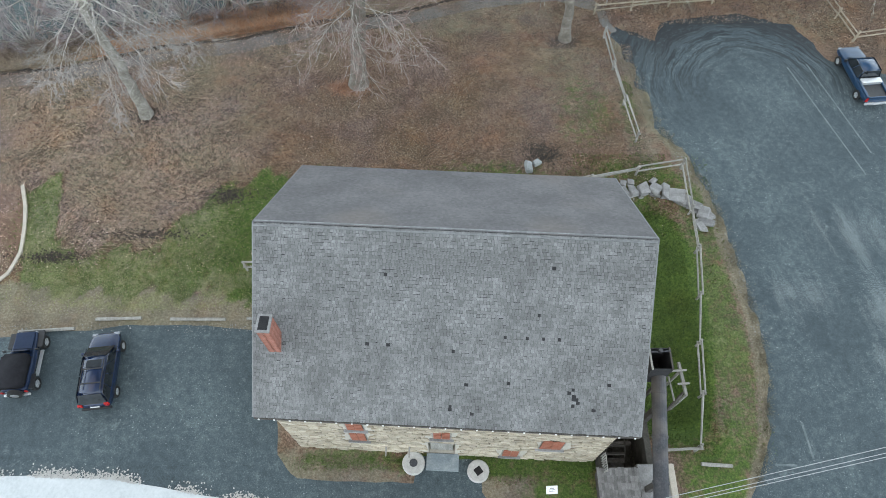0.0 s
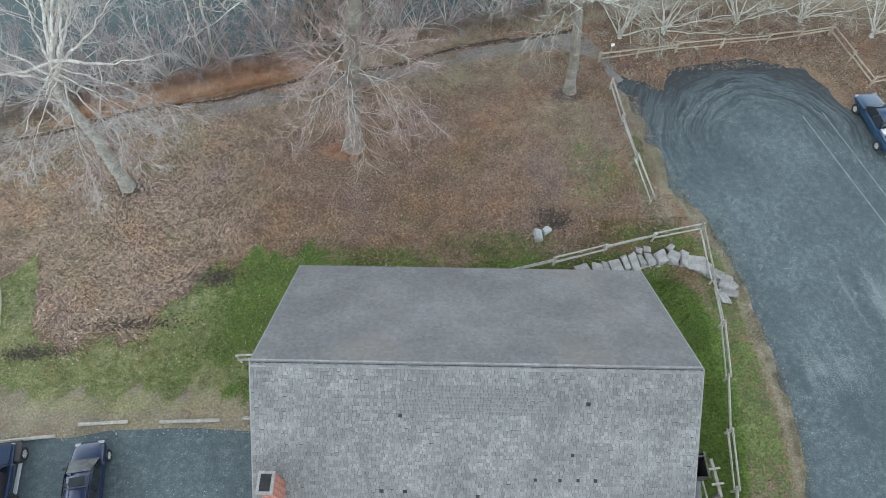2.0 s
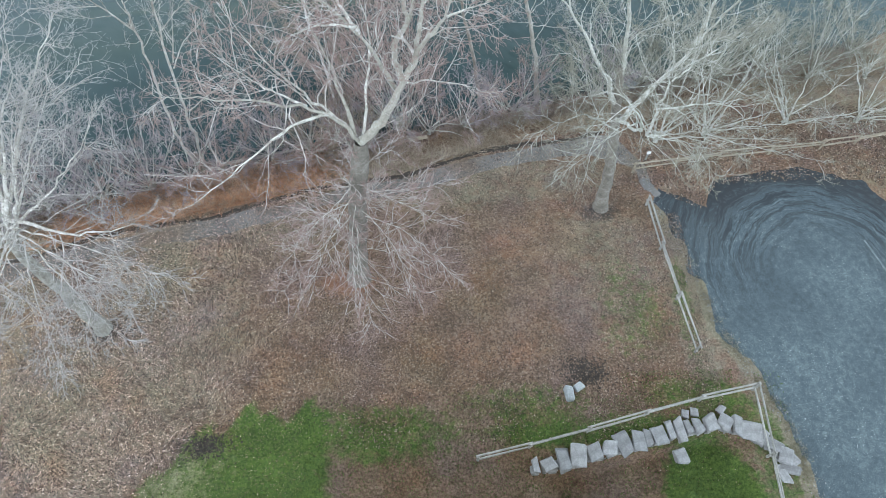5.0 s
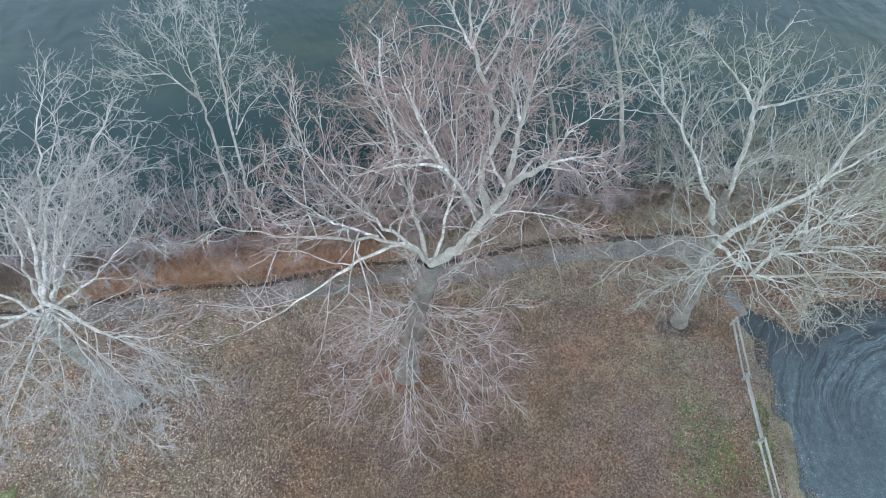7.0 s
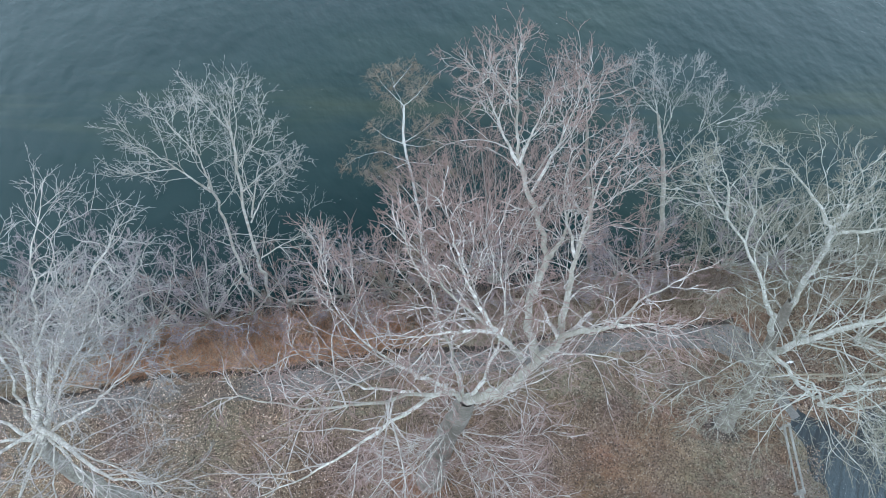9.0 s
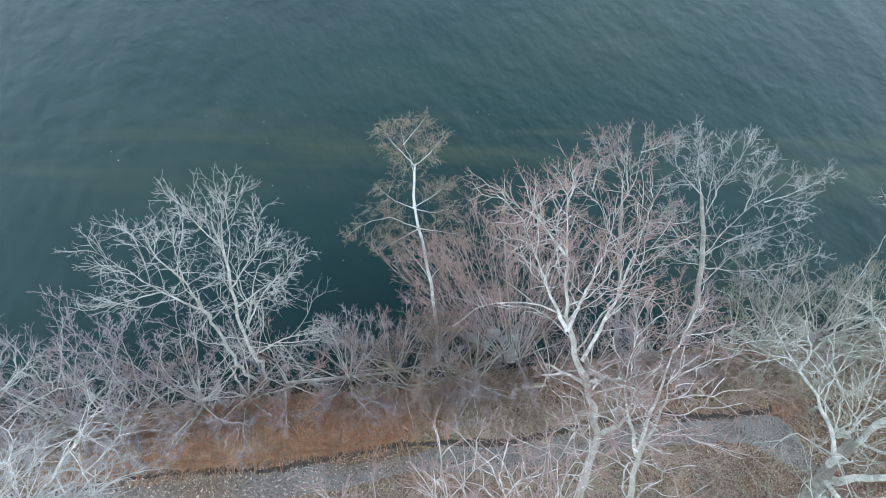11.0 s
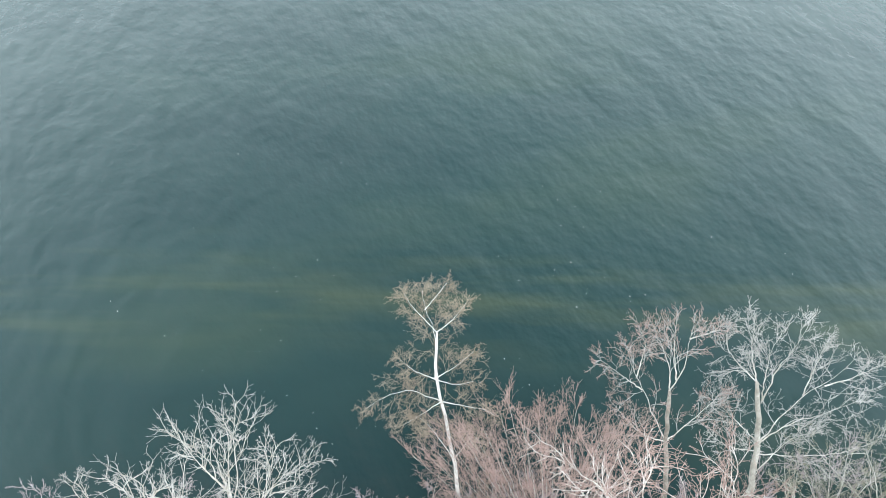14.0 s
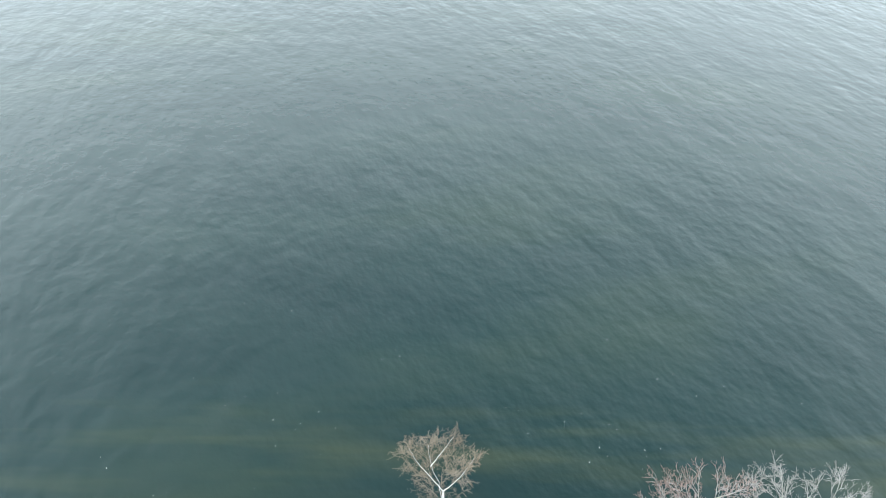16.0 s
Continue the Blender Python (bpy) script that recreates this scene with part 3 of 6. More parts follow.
sheet("road", [(15.5, 3.5), (17.0, 6.4), (18.4, 9.2), (19.2, 12.5), (19.4, 16.3), (19.0, 20.6), (18.5, 25.8), (17.2, 28.8), (15.8, 32.0), (14.6, 38.2),
               (13.4, 40.8), (13.9, 41.9), (15.6, 41.2), (17.1, 40.4), (17.6, 42.2), (19.4, 42.9), (22.5, 43.4), (25.6, 43.3), (28.4, 42.3), (29.7, 39.8), (31.0, 38.3), (36, 36), (60, 30),
               (60, -60), (10, -60), (10, -8)], .012, lot_material(True), "blue-grey stone-dust parking lot with curved tyre scuffs", "parking lot", .26, .3, 3)
sheet("pavement", [(-60, 14.6), (-27, 15.0), (-22.7, 15.5), (-18.6, 15.85), (-13.4, 15.7), (-9.6, 15.5), (-9.4, 10), (-9.2, 8.1), (-8.0, 6.8), (-4.5, 6.7), (-1.6, 6.6), (-1.3, 8.0),
                   (2.2, 7.8), (2.2, 6.2), (3.5, 4.6), (9.8, 3.5), (9.9, -8), (-60, -8)], .010, lot_material(False), "blue-grey stone-dust car park beside the mill", "parking lot", .12, .4, 5)
sheet("driveway", [(-60, 6.6), (-24.4, 7.0), (-18.1, 6.85), (-14, 6.2), (-10.5, 5.6), (-4, 4.2), (4, 2.0), (9, -2), (9, -14), (-60, -14)], .022,
      surface("pale_concrete", (.42, .45, .46), (.54, .57, .58), (.64, .66, .67), .5, .9, 10), "pale worn concrete driveway", "road", .05, .4, 6)
trail = [(x, 43.2 + float(bank(x)) + .25 * math.sin(x * .5)) for x in range(-44, 13, 2)]
sheet("trail", trail + [(13.6, 41.2), (14.2, 41.6), (13.2, 44.2), (11.5, 46.8)] + [(x, 44.5 + float(bank(x)) + .2 * math.sin(x * .7)) for x in range(10, -46, -2)], .014, pathmat,
      "grey gravel trail with scattered leaves", "path", .2, .5, 8)

# ---- trees ----
def tubes(P, R, sides):
    """Tubes round many polylines at once: P (n, k, 3), R (n, k)."""
    n, k, _ = P.shape
    T = np.gradient(P, axis=1)
    T /= np.linalg.norm(T, axis=2, keepdims=True) + 1e-9
    main = P[:, -1] - P[:, 0]
    ref = np.where((np.abs(main[:, 2]) > .8 * np.linalg.norm(main, axis=1))[:, None], np.array([1., .1, 0]), np.array([.1, 0, 1.]))
    U = np.cross(T, ref[:, None, :])
    U /= np.linalg.norm(U, axis=2, keepdims=True) + 1e-9
    V = np.cross(T, U)
    a = np.arange(sides) * 2 * np.pi / sides
    ring = P[:, :, None, :] + R[:, :, None, None] * (np.cos(a)[None, None, :, None] * U[:, :, None, :] + np.sin(a)[None, None, :, None] * V[:, :, None, :])
    idx = np.arange(n * k * sides).reshape(n, k, sides)
    nxt = np.roll(idx, -1, axis=2)
    q = np.stack([idx[:, :-1], nxt[:, :-1], nxt[:, 1:], idx[:, 1:]], -1).reshape(-1, 4)
    return ring.reshape(-1, 3), q


def joined(pieces):
    vs, qs, o = [], [], 0
    for v, q in pieces:
        vs.append(v)
        qs.append(q + o)
        o += len(v)
    return np.concatenate(vs), np.concatenate(qs)


def offshoots(rng, P, R, m, start, angle, ratio, segs, wig, lift, thin, keep=1.0, cap=9.0):
    """Branches that leave given branches: m from each, between start and the tip."""
    n, k, _ = P.shape
    t = start + (1 - start) * (np.arange(m)[None, :] + rng.random((n, m))) / m
    f = t * (k - 1)
    i = np.minimum(f.astype(int), k - 2)
    w = (f - i)[..., None]
    rows = np.arange(n)[:, None]
    a, b = P[rows, i], P[rows, i + 1]
    base = a + (b - a) * w
    tan = b - a
    tan /= np.linalg.norm(tan, axis=2, keepdims=True) + 1e-9
    rad = (R[rows, i] * (1 - w[..., 0]) + R[rows, i + 1] * w[..., 0])
    length = np.linalg.norm(np.diff(P, axis=1), axis=2).sum(1)[:, None]
    ln = np.minimum(length * ratio * (1.3 - 1.05 * t) * rng.uniform(.65, 1.35, (n, m)), cap)
    side = np.cross(tan, rng.normal(size=(n, m, 3)))
    side /= np.linalg.norm(side, axis=2, keepdims=True) + 1e-9
    ang = np.radians(angle * rng.uniform(.65, 1.3, (n, m)))[..., None]
    d = tan * np.cos(ang) + side * np.sin(ang)
    ok = rng.random((n, m)) < keep
    base, d, ln, rad = base[ok], d[ok], ln[ok], rad[ok]
    pts = [base]
    for _ in range(segs):
        d = d + rng.normal(size=d.shape) * wig + np.array([0, 0, lift])
        d /= np.linalg.norm(d, axis=1, keepdims=True)
        pts.append(pts[-1] + d * (ln / segs)[:, None])
    r0 = np.minimum(rad * .72, ln * .0095 + .004)
    rr = r0[:, None] * np.linspace(1, .55, segs + 1)[None, :]
    return np.stack(pts, 1), np.maximum(rr, thin)


def bend(points, n, rng, wig):
    """A polyline of n points through a few given ones, slightly crooked."""
    p = np.array(points, float)
    s = np.concatenate([[0], np.cumsum(np.linalg.norm(np.diff(p, axis=0), axis=1))])
    u = np.linspace(0, s[-1], n)
    out = np.stack([np.interp(u, s, p[:, k]) for k in range(3)], 1)
    for _ in range(2):
        out[1:-1] = out[1:-1] * .5 + (out[:-2] + out[2:]) * .25
    out[1:-1] += rng.normal(size=(n - 2, 3)) * wig
    return out


def arm(rng, start, azimuth, elevation, length, n, lift, wig):
    """A free limb from start, in a direction given in degrees."""
    a, e = math.radians(azimuth), math.radians(elevation)
    d = np.array([math.cos(a) * math.cos(e), math.sin(a) * math.cos(e), math.sin(e)])
    pts = [np.array(start, float)]
    for _ in range(n - 1):
        d = d + rng.normal(size=3) * wig + np.array([0, 0, lift])
        d /= np.linalg.norm(d)
        pts.append(pts[-1] + d * length / (n - 1))
    return np.array(pts)


def forks(rng, P, R, angle, ratio, segs, wig, lift, thin, cap=9.0):
    """Each branch ends in a fork: two shoots that part from its tip."""
    tan = P[:, -1] - P[:, -2]
    tan /= np.linalg.norm(tan, axis=1, keepdims=True) + 1e-9
    side = np.cross(tan, rng.normal(size=tan.shape))
    side /= np.linalg.norm(side, axis=1, keepdims=True) + 1e-9
    length = np.linalg.norm(np.diff(P, axis=1), axis=2).sum(1)
    out, rad = [], []
    for sign, wide, thick in ((1, .6, .92), (-1, 1.0, .76)):
        a = np.radians(angle * wide * rng.uniform(.6, 1.4, len(P)))[:, None]
        d = tan * np.cos(a) + sign * side * np.sin(a)
        ln = np.minimum(length * ratio * rng.uniform(.65, 1.2, len(P)), cap)
        pts = [P[:, -1]]
        for _ in range(segs):
            d = d + rng.normal(size=d.shape) * wig + np.array([0, 0, lift])
            d /= np.linalg.norm(d, axis=1, keepdims=True)
            pts.append(pts[-1] + d * (ln / segs)[:, None])
        out.append(np.stack(pts, 1))
        rad.append(np.maximum((R[:, -1] * thick)[:, None] * np.linspace(1, .62, segs + 1)[None, :], thin))
    return np.concatenate(out), np.concatenate(rad)


def grow_tree(name, label, category, trunk, trunk_r, limbs, limb_r, bark, twig, seed, shoots=(13, 3, 2, 2), lift=.012, ratio=(.42, .62, .62, .6),
              twig_r=.0062, angles=(48, 46, 44, 44), cap=2.8, group="", wig=1.0, trunk_bark=None, bough=None, top=.55, reach=13, heavy=None):
    """A bare tree: a tapered crooked trunk, given limbs, and four orders of forking branches and twigs."""
    rng = np.random.default_rng(seed)
    base = np.array(trunk[0], float)
    root = thing(name, label, category, tuple(base), 0, group)
    tp = bend(trunk, 14, rng, .04)
    tr = np.linspace(trunk_r, trunk_r * top, 14)
    tr[-1] *= .7
    tr[0] *= 1.5
    tr[1] *= 1.12
    v, q = tubes(tp[None], tr[None], 12)
    child("trunk", array_mesh("trunk", v - base, q, trunk_bark or bark), root)
    LP, LR = [], []
    for spec in limbs:
        given, pts = spec if isinstance(spec, tuple) else (None, spec)
        n = 16
        pts = [np.array(p, float) for p in pts]
        goes_on = any(np.linalg.norm(np.array((o[1] if isinstance(o, tuple) else o)[0], float) - pts[-1]) < .3 for o in limbs)
        lp = bend(pts, n, rng, .0)
        if not goes_on:                                # a free limb leaves room for its twigs
            lp = bend(lp[:reach], n, rng, .0)
        ln = np.linalg.norm(np.diff(lp, axis=0), axis=1).sum()
        lp[1:-1] += rng.normal(size=(n - 2, 3)) * (.0055 * wig * ln)
        r_start = given or min(limb_r, .018 * ln + .012)
        lr = np.maximum((np.linspace(1, .62, n) if goes_on else np.linspace(1, .3, n) ** 1.7) * r_start, .008)
        lr *= 1 + rng.normal(size=n) * .06
        LP.append(lp)
        LR.append(lr)
        v, q = tubes(lp[None], lr[None], 8)
        child("limb", array_mesh("limb", v - base, q, heavy if heavy and r_start >= .1 else bark), root)
    P, R = np.array(LP), np.array(LR)
    orders = []
    for k, (m, seg) in enumerate(zip(shoots, (6, 4, 3, 2))):
        thin = twig_r * (2.2, 1.7, 1.3, 1.0)[k]
        top_cap = cap * (1, .5, .3, .19)[k]
        a = forks(rng, P, R, angles[k] * .8, ratio[k], seg, .16 * wig, lift, thin, top_cap * (.3, .7, .9, 1)[k])
        b = offshoots(rng, P, R, m, .2 if k == 0 else .25, angles[k], ratio[k], seg, .18 * wig, lift, thin, .85, top_cap)
        P = np.concatenate([a[0], b[0]])
        R = np.concatenate([a[1], b[1]])
        orders.append(tubes(P, R, 4 if k < 2 else 3))
    v, q = joined(orders[:2])
    child("inner_crown", array_mesh("inner_crown", v - base, q, bough or bark), root)
    v, q = joined(orders[2:])
    child("outer_crown", array_mesh("outer_crown", v - base, q, twig), root)
    return root


rt = np.random.default_rng(5)

# big pale tree in the middle of the bank
F2 = (-5.0, 36.7, 12.5)
t2_limbs = [
    (.23, [F2, (-3.8, 36.7, 14.0), (-2.8, 37.3, 15.7), (-2.2, 37.8, 16.8)]),
    (.14, [(-2.2, 37.8, 16.8), (-2.0, 39.0, 17.0), (-1.8, 40.7, 17.2), (-1.5, 41.7, 18.5), (-1.9, 41.9, 20.5)]),
    (.16, [(-2.8, 37.3, 15.7), (-3.3, 39.3, 15.9), (-2.5, 41.5, 15.6), (-3.1, 42.8, 16.4)]),
    (.10, [(-2.5, 41.5, 15.6), (-2.1, 41.6, 17.0), (-2.3, 42.2, 19.0)]),
    (.13, [(-2.2, 37.8, 16.8), (-1.6, 37.7, 18.0), (-.9, 37.4, 19.2), (-.5, 37.9, 20.5), (.4, 38.1, 21.0)]),
    (.06, [(-.9, 37.4, 19.2), (-.1, 37.5, 19.5), (.7, 37.2, 20.0)]),
    (.05, [(-2.8, 37.3, 15.7), (-1.4, 38.1, 15.0), (.2, 38.3, 14.5), (1.5, 38.5, 13.5)]),
    (.12, [(-3.2, 37.6, 15.2), (-4.1, 36.9, 18.6), (-4.5, 36.8, 19.3), (-5.4, 37.2, 20.0), (-6.5, 37.7, 21.0), (-7.2, 38.3, 22.0)]),
]
t2_west = [
    (.06, [(-4.5, 36.8, 19.3), (-5.8, 36.4, 19.9), (-6.6, 36.3, 19.5), (-7.8, 36.3, 19.0)]),
    (.08, [(-4.3, 36.8, 19.0), (-4.9, 37.1, 20.0), (-5.6, 38.0, 21.0), (-6.1, 38.9, 22.3)]),
    (.11, [F2, (-5.9, 36.1, 15.3), (-7.3, 35.2, 16.8), (-8.5, 34.4, 18.0), (-10.2, 34.1, 18.6), (-12.3, 34.5, 18.2)]),
    (.08, [(-5.9, 36.0, 15.3), (-7.4, 34.6, 16.4), (-8.5, 33.6, 16.0), (-9.8, 32.8, 15.3), (-12.6, 31.8, 14.0)]),
    (.06, [(-6.8, 35.7, 16.2), (-8.1, 35.1, 18.0), (-9.0, 35.1, 19.0), (-10.0, 35.4, 20.0)]),
    (.10, [(-5.2, 36.7, 13.0), (-5.7, 37.0, 17.0), (-6.1, 37.3, 18.3), (-6.5, 37.9, 20.0), (-7.6, 39.1, 21.5)]),
    (.08, [(-5.5, 36.5, 14.0), (-7.4, 36.3, 17.0), (-8.5, 36.4, 18.5), (-9.2, 36.9, 20.0), (-9.5, 37.9, 21.0)]),
    (.08, [(-4.8, 36.8, 13.0), (-4.3, 36.8, 16.0), (-4.0, 37.8, 17.5), (-4.3, 39.0, 19.0), (-4.7, 40.2, 20.5)]),
]
t2_north = [
    (.12, [(-3.1, 42.8, 16.4), (-4.0, 44.1, 17.6), (-4.3, 46.2, 18.6), (-4.4, 48.2, 19.5)]),
    (.07, [(-4.0, 44.1, 17.6), (-5.0, 45.6, 18.4), (-5.7, 47.1, 19.0)]),
    (.07, [(-4.0, 44.1, 17.6), (-3.5, 45.4, 18.4), (-3.0, 46.8, 19.0)]),
    (.07, [(-3.4, 43.4, 17.0), (-2.4, 45.6, 17.8), (-1.5, 48.6, 18.4)]),
    (.07, [(-1.8, 40.7, 17.2), (-1.3, 43.0, 18.4), (-.2, 45.2, 18.6)]),
    (.07, [(-1.8, 40.7, 17.2), (-2.5, 42.5, 18.4), (-2.3, 43.8, 19.5)]),
    (.05, [(-4.3, 46.2, 18.6), (-5.2, 47.6, 18.4), (-6.4, 48.4, 18.0)]),
]
t2_low = [(.03, arm(rt, (-5.9 + .05 * k, 36.2 + .03 * k, 6.5 + .35 * k), az, 12, 4.4 + 2.6 * rt.random(), 8, -.12, .08)) for k, az in enumerate((-80, -20, -130, -50, 200, -100, -5, -115, -35, 225))]
t2_low += [(.022, arm(rt, (-6.2 + .12 * k, 36.0 + .07 * k, 3.0 + .95 * k), 137 * k, 25 + 20 * rt.random(), 1.8 + 1.6 * rt.random(), 8, .02, .12)) for k in range(10)]
grow_tree("sycamore_tree", "large bare pale-barked sycamore with spreading limbs on the bank", "tree",
          [(-6.50, 35.72, -0.3), (-6.0, 36.1, 5), (-5.5, 36.4, 9.0), F2], .6, t2_limbs + t2_west + t2_north + t2_low, .19, bark_pale, twig_pink, 11,
          trunk_bark=bark_trunk, bough=bark_twig, group="big trees on the bank", cap=3.1, top=.72, reach=15, heavy=bark_limb)

# big pale tree by the trail, leaning
F1 = (-22.4, 34.3, 10.2)
t1_limbs = [[F1, (-21.10, 35.36, 13), (-20.61, 36.61, 15), (-18.91, 37.65, 17)], [F1, (-21.52, 36.13, 14), (-22.21, 36.94, 16), (-22.53, 37.78, 18)],
            [F1, (-19.76, 37.74, 15), (-17.99, 38.78, 17), (-17.43, 40.00, 18)],
            [(-22.6, 34.1, 9.4), (-21.12, 37.57, 15), (-20.51, 39.06, 17.5), (-20.01, 40.67, 18.5)],
            [(-22.6, 34.1, 9.0), (-20.99, 34.54, 12), (-20.13, 36.88, 15)]]
for az, el, ln in ((200, 35, 9), (235, 20, 8), (160, 30, 9), (270, 5, 7), (300, -5, 7.5), (330, 0, 8), (20, 20, 8), (110, 50, 9), (60, 45, 8.5), (290, 30, 6.5), (315, -10, 7.5), (345, -4, 8.5), (255, -8, 6.5)):
    t1_limbs.append((.085 if el > 12 else .045, arm(rt, (-22.3 + rt.normal() * .1, 34.0 + rt.normal() * .1, 8.4 + rt.random() * 2), az, el, ln, 9, .03 if el > 10 else -.05, .07)))
t1_limbs.append([F1, (-18.27, 32.51, 11.5), (-16.04, 32.34, 12), (-14.74, 32.92, 12)])
grow_tree("sycamore_tree", "large bare whitish sycamore leaning beside the gravel trail", "tree",
          [(-22.09, 32.63, -0.3), (-21.90, 32.85, 6), (-22.92, 33.52, 8.5), F1], .43, t1_limbs, .13, bark_pale, twig_pale, 21, trunk_bark=bark_tan, bough=bark_twig,
          group="big trees on the bank", cap=3.0, reach=15)

# big mossy tree at the corner of the lot
F3, G3 = (9.5, 43.0, 7.5), (10.0, 39.1, 9.5)
t3_limbs = [
    (.16, [F3, (7.1, 42.6, 12.3), (6.2, 43.7, 13.3), (4.7, 44.8, 14.6), (3.4, 45.1, 16.0), (2.6, 46.0, 17.0)]),
    (.08, [(4.7, 44.8, 14.6), (3.9, 44.6, 17.0), (2.9, 45.0, 18.5)]),
    (.15, [F3, (9.3, 44.0, 11.5), (8.9, 44.1, 13.5), (8.3, 43.9, 15.5)]),
    (.09, [(8.3, 43.9, 15.5), (8.1, 44.9, 15.5), (7.5, 46.2, 15.5), (5.9, 46.4, 17.0)]),
    (.08, [(8.3, 43.9, 15.5), (9.2, 43.5, 16.5), (10.3, 43.6, 17.0), (11.6, 43.7, 17.5)]),
    (.07, [(8.3, 43.9, 15.5), (7.9, 44.0, 17.5), (7.6, 44.4, 19.0)]),
    (.19, [(9.7, 42.6, 6.5), (11.4, 42.5, 10.5), (12.1, 42.2, 12.7), (12.8, 42.4, 14.0), (13.6, 42.6, 15.6), (14.6, 43.4, 17.0)]),
    (.11, [(12.1, 42.2, 12.7), (12.9, 43.5, 15.0), (13.2, 43.6, 16.5), (13.7, 44.2, 17.7)]),
]
t3_near = [
    (.12, [(9.5, 42.4, 7.0), (9.9, 40.4, 8.4), G3, (8.9, 38.9, 11.8), (7.5, 38.7, 13.5), (6.2, 39.0, 13.5), (5.2, 38.6, 12.5)]),
    (.09, [G3, (10.0, 39.2, 11.5), (9.9, 38.7, 14.0), (8.9, 38.2, 17.0), (8.2, 38.1, 19.0)]),
    (.06, [(9.9, 38.7, 14.0), (11.0, 38.5, 16.0), (12.3, 38.7, 17.0)]),
    (.06, [(10.0, 39.2, 11.5), (12.2, 39.5, 11.5), (14.8, 40.2, 10.5), (16.9, 39.4, 8.0)]),
    (.05, [G3, (11.7, 39.1, 9.5), (14.6, 40.2, 9.0)]),
    (.05, [(9.3, 39.2, 10.5), (7.6, 39.1, 9.0), (6.4, 38.9, 8.0)]),
    (.06, [(9.7, 41.8, 6.5), (6.9, 40.8, 9.5), (4.5, 39.0, 10.5), (2.9, 38.7, 10.0)]),
    (.05, [G3, (13.0, 39.2, 8.5), (14.9, 38.1, 6.5)]),
    (.04, [(9.7, 42.1, 6.5), (7.3, 39.6, 7.0), (5.6, 38.7, 6.5)]),
]
grow_tree("sycamore_tree", "large bare mossy-barked tree at the corner of the lot", "tree",
          [(9.81, 40.61, -0.3), (9.8, 41.4, 4.0), F3, (9.3, 43.7, 10.0)], .42, t3_limbs + t3_near, .2, bark_grey, twig_olive, 31, (13, 3, 2, 2),
          trunk_bark=bark_trunk, bough=bark_grey, group="big trees on the bank", cap=3.1, wig=1.1, reach=15)

# twin-stemmed tree at the water's edge
BA = (-18.2, 45.4, -0.8)
ta_limbs = [
    (.099, [BA, (-18.8, 45.2, 1.9), (-18.5, 45.5, 5.6), (-17.8, 45.2, 10.5), (-17.7, 45.2, 12.0)]),
    (.059, [(-17.7, 45.2, 12.0), (-17.5, 45.3, 14.3), (-17.5, 45.6, 16.1), (-17.5, 46.2, 16.6), (-17.4, 46.8, 17.3)]),
    (.059, [(-17.7, 45.2, 12.0), (-18.8, 45.2, 13.6), (-20.3, 45.8, 14.3), (-21.8, 46.2, 15.6)]),
    (.040, [(-18.8, 45.2, 13.6), (-19.9, 44.3, 14.3), (-20.8, 43.8, 14.6)]),
    (.040, [(-17.6, 45.4, 14.5), (-18.3, 45.7, 15.8), (-19.8, 46.7, 16.3)]),
    (.099, [BA, (-17.9, 45.8, 1.4), (-17.1, 45.3, 6.9), (-16.7, 45.6, 10.2), (-16.3, 45.8, 13.2), (-16.6, 46.9, 14.4)]),
    (.040, [(-16.6, 46.9, 14.4), (-17.1, 48.2, 14.2), (-17.0, 49.6, 14.7)]),
    (.040, [(-16.6, 46.9, 14.4), (-17.7, 47.6, 15.2), (-18.6, 48.4, 15.6)]),
    (.046, [(-17.2, 45.6, 5.0), (-15.8, 46.4, 5.7), (-14.2, 46.4, 7.0), (-13.1, 46.7, 6.4)]),
    (.053, [(-16.9, 45.7, 8.6), (-16.4, 47.3, 9.3), (-15.5, 48.7, 9.3), (-15.0, 50.0, 9.6)]),
    (.053, [(-16.8, 45.8, 9.0), (-16.0, 47.0, 12.0), (-15.3, 48.7, 13.2)]),
    (.040, [(-16.5, 45.7, 11.5), (-15.2, 46.4, 12.6), (-14.0, 47.2, 12.8)]),
    (.033, [(-16.3, 45.9, 13.2), (-15.4, 47.0, 14.4), (-15.6, 48.6, 15.0)])]
grow_tree("bank_tree", "bare twin-stemmed grey tree leaning over the water", "tree", [BA, (-18.25, 45.4, -.2), (-18.25, 45.45, .6)], .24, ta_limbs, .09, bark_bank, twig_pale, 41,
          (8, 3, 2, 1), .02, (.5, .6, .6, .6), .0052, (46, 46, 44, 44), 2.4, "waterside trees", .9, bark_trunk, bark_bank)

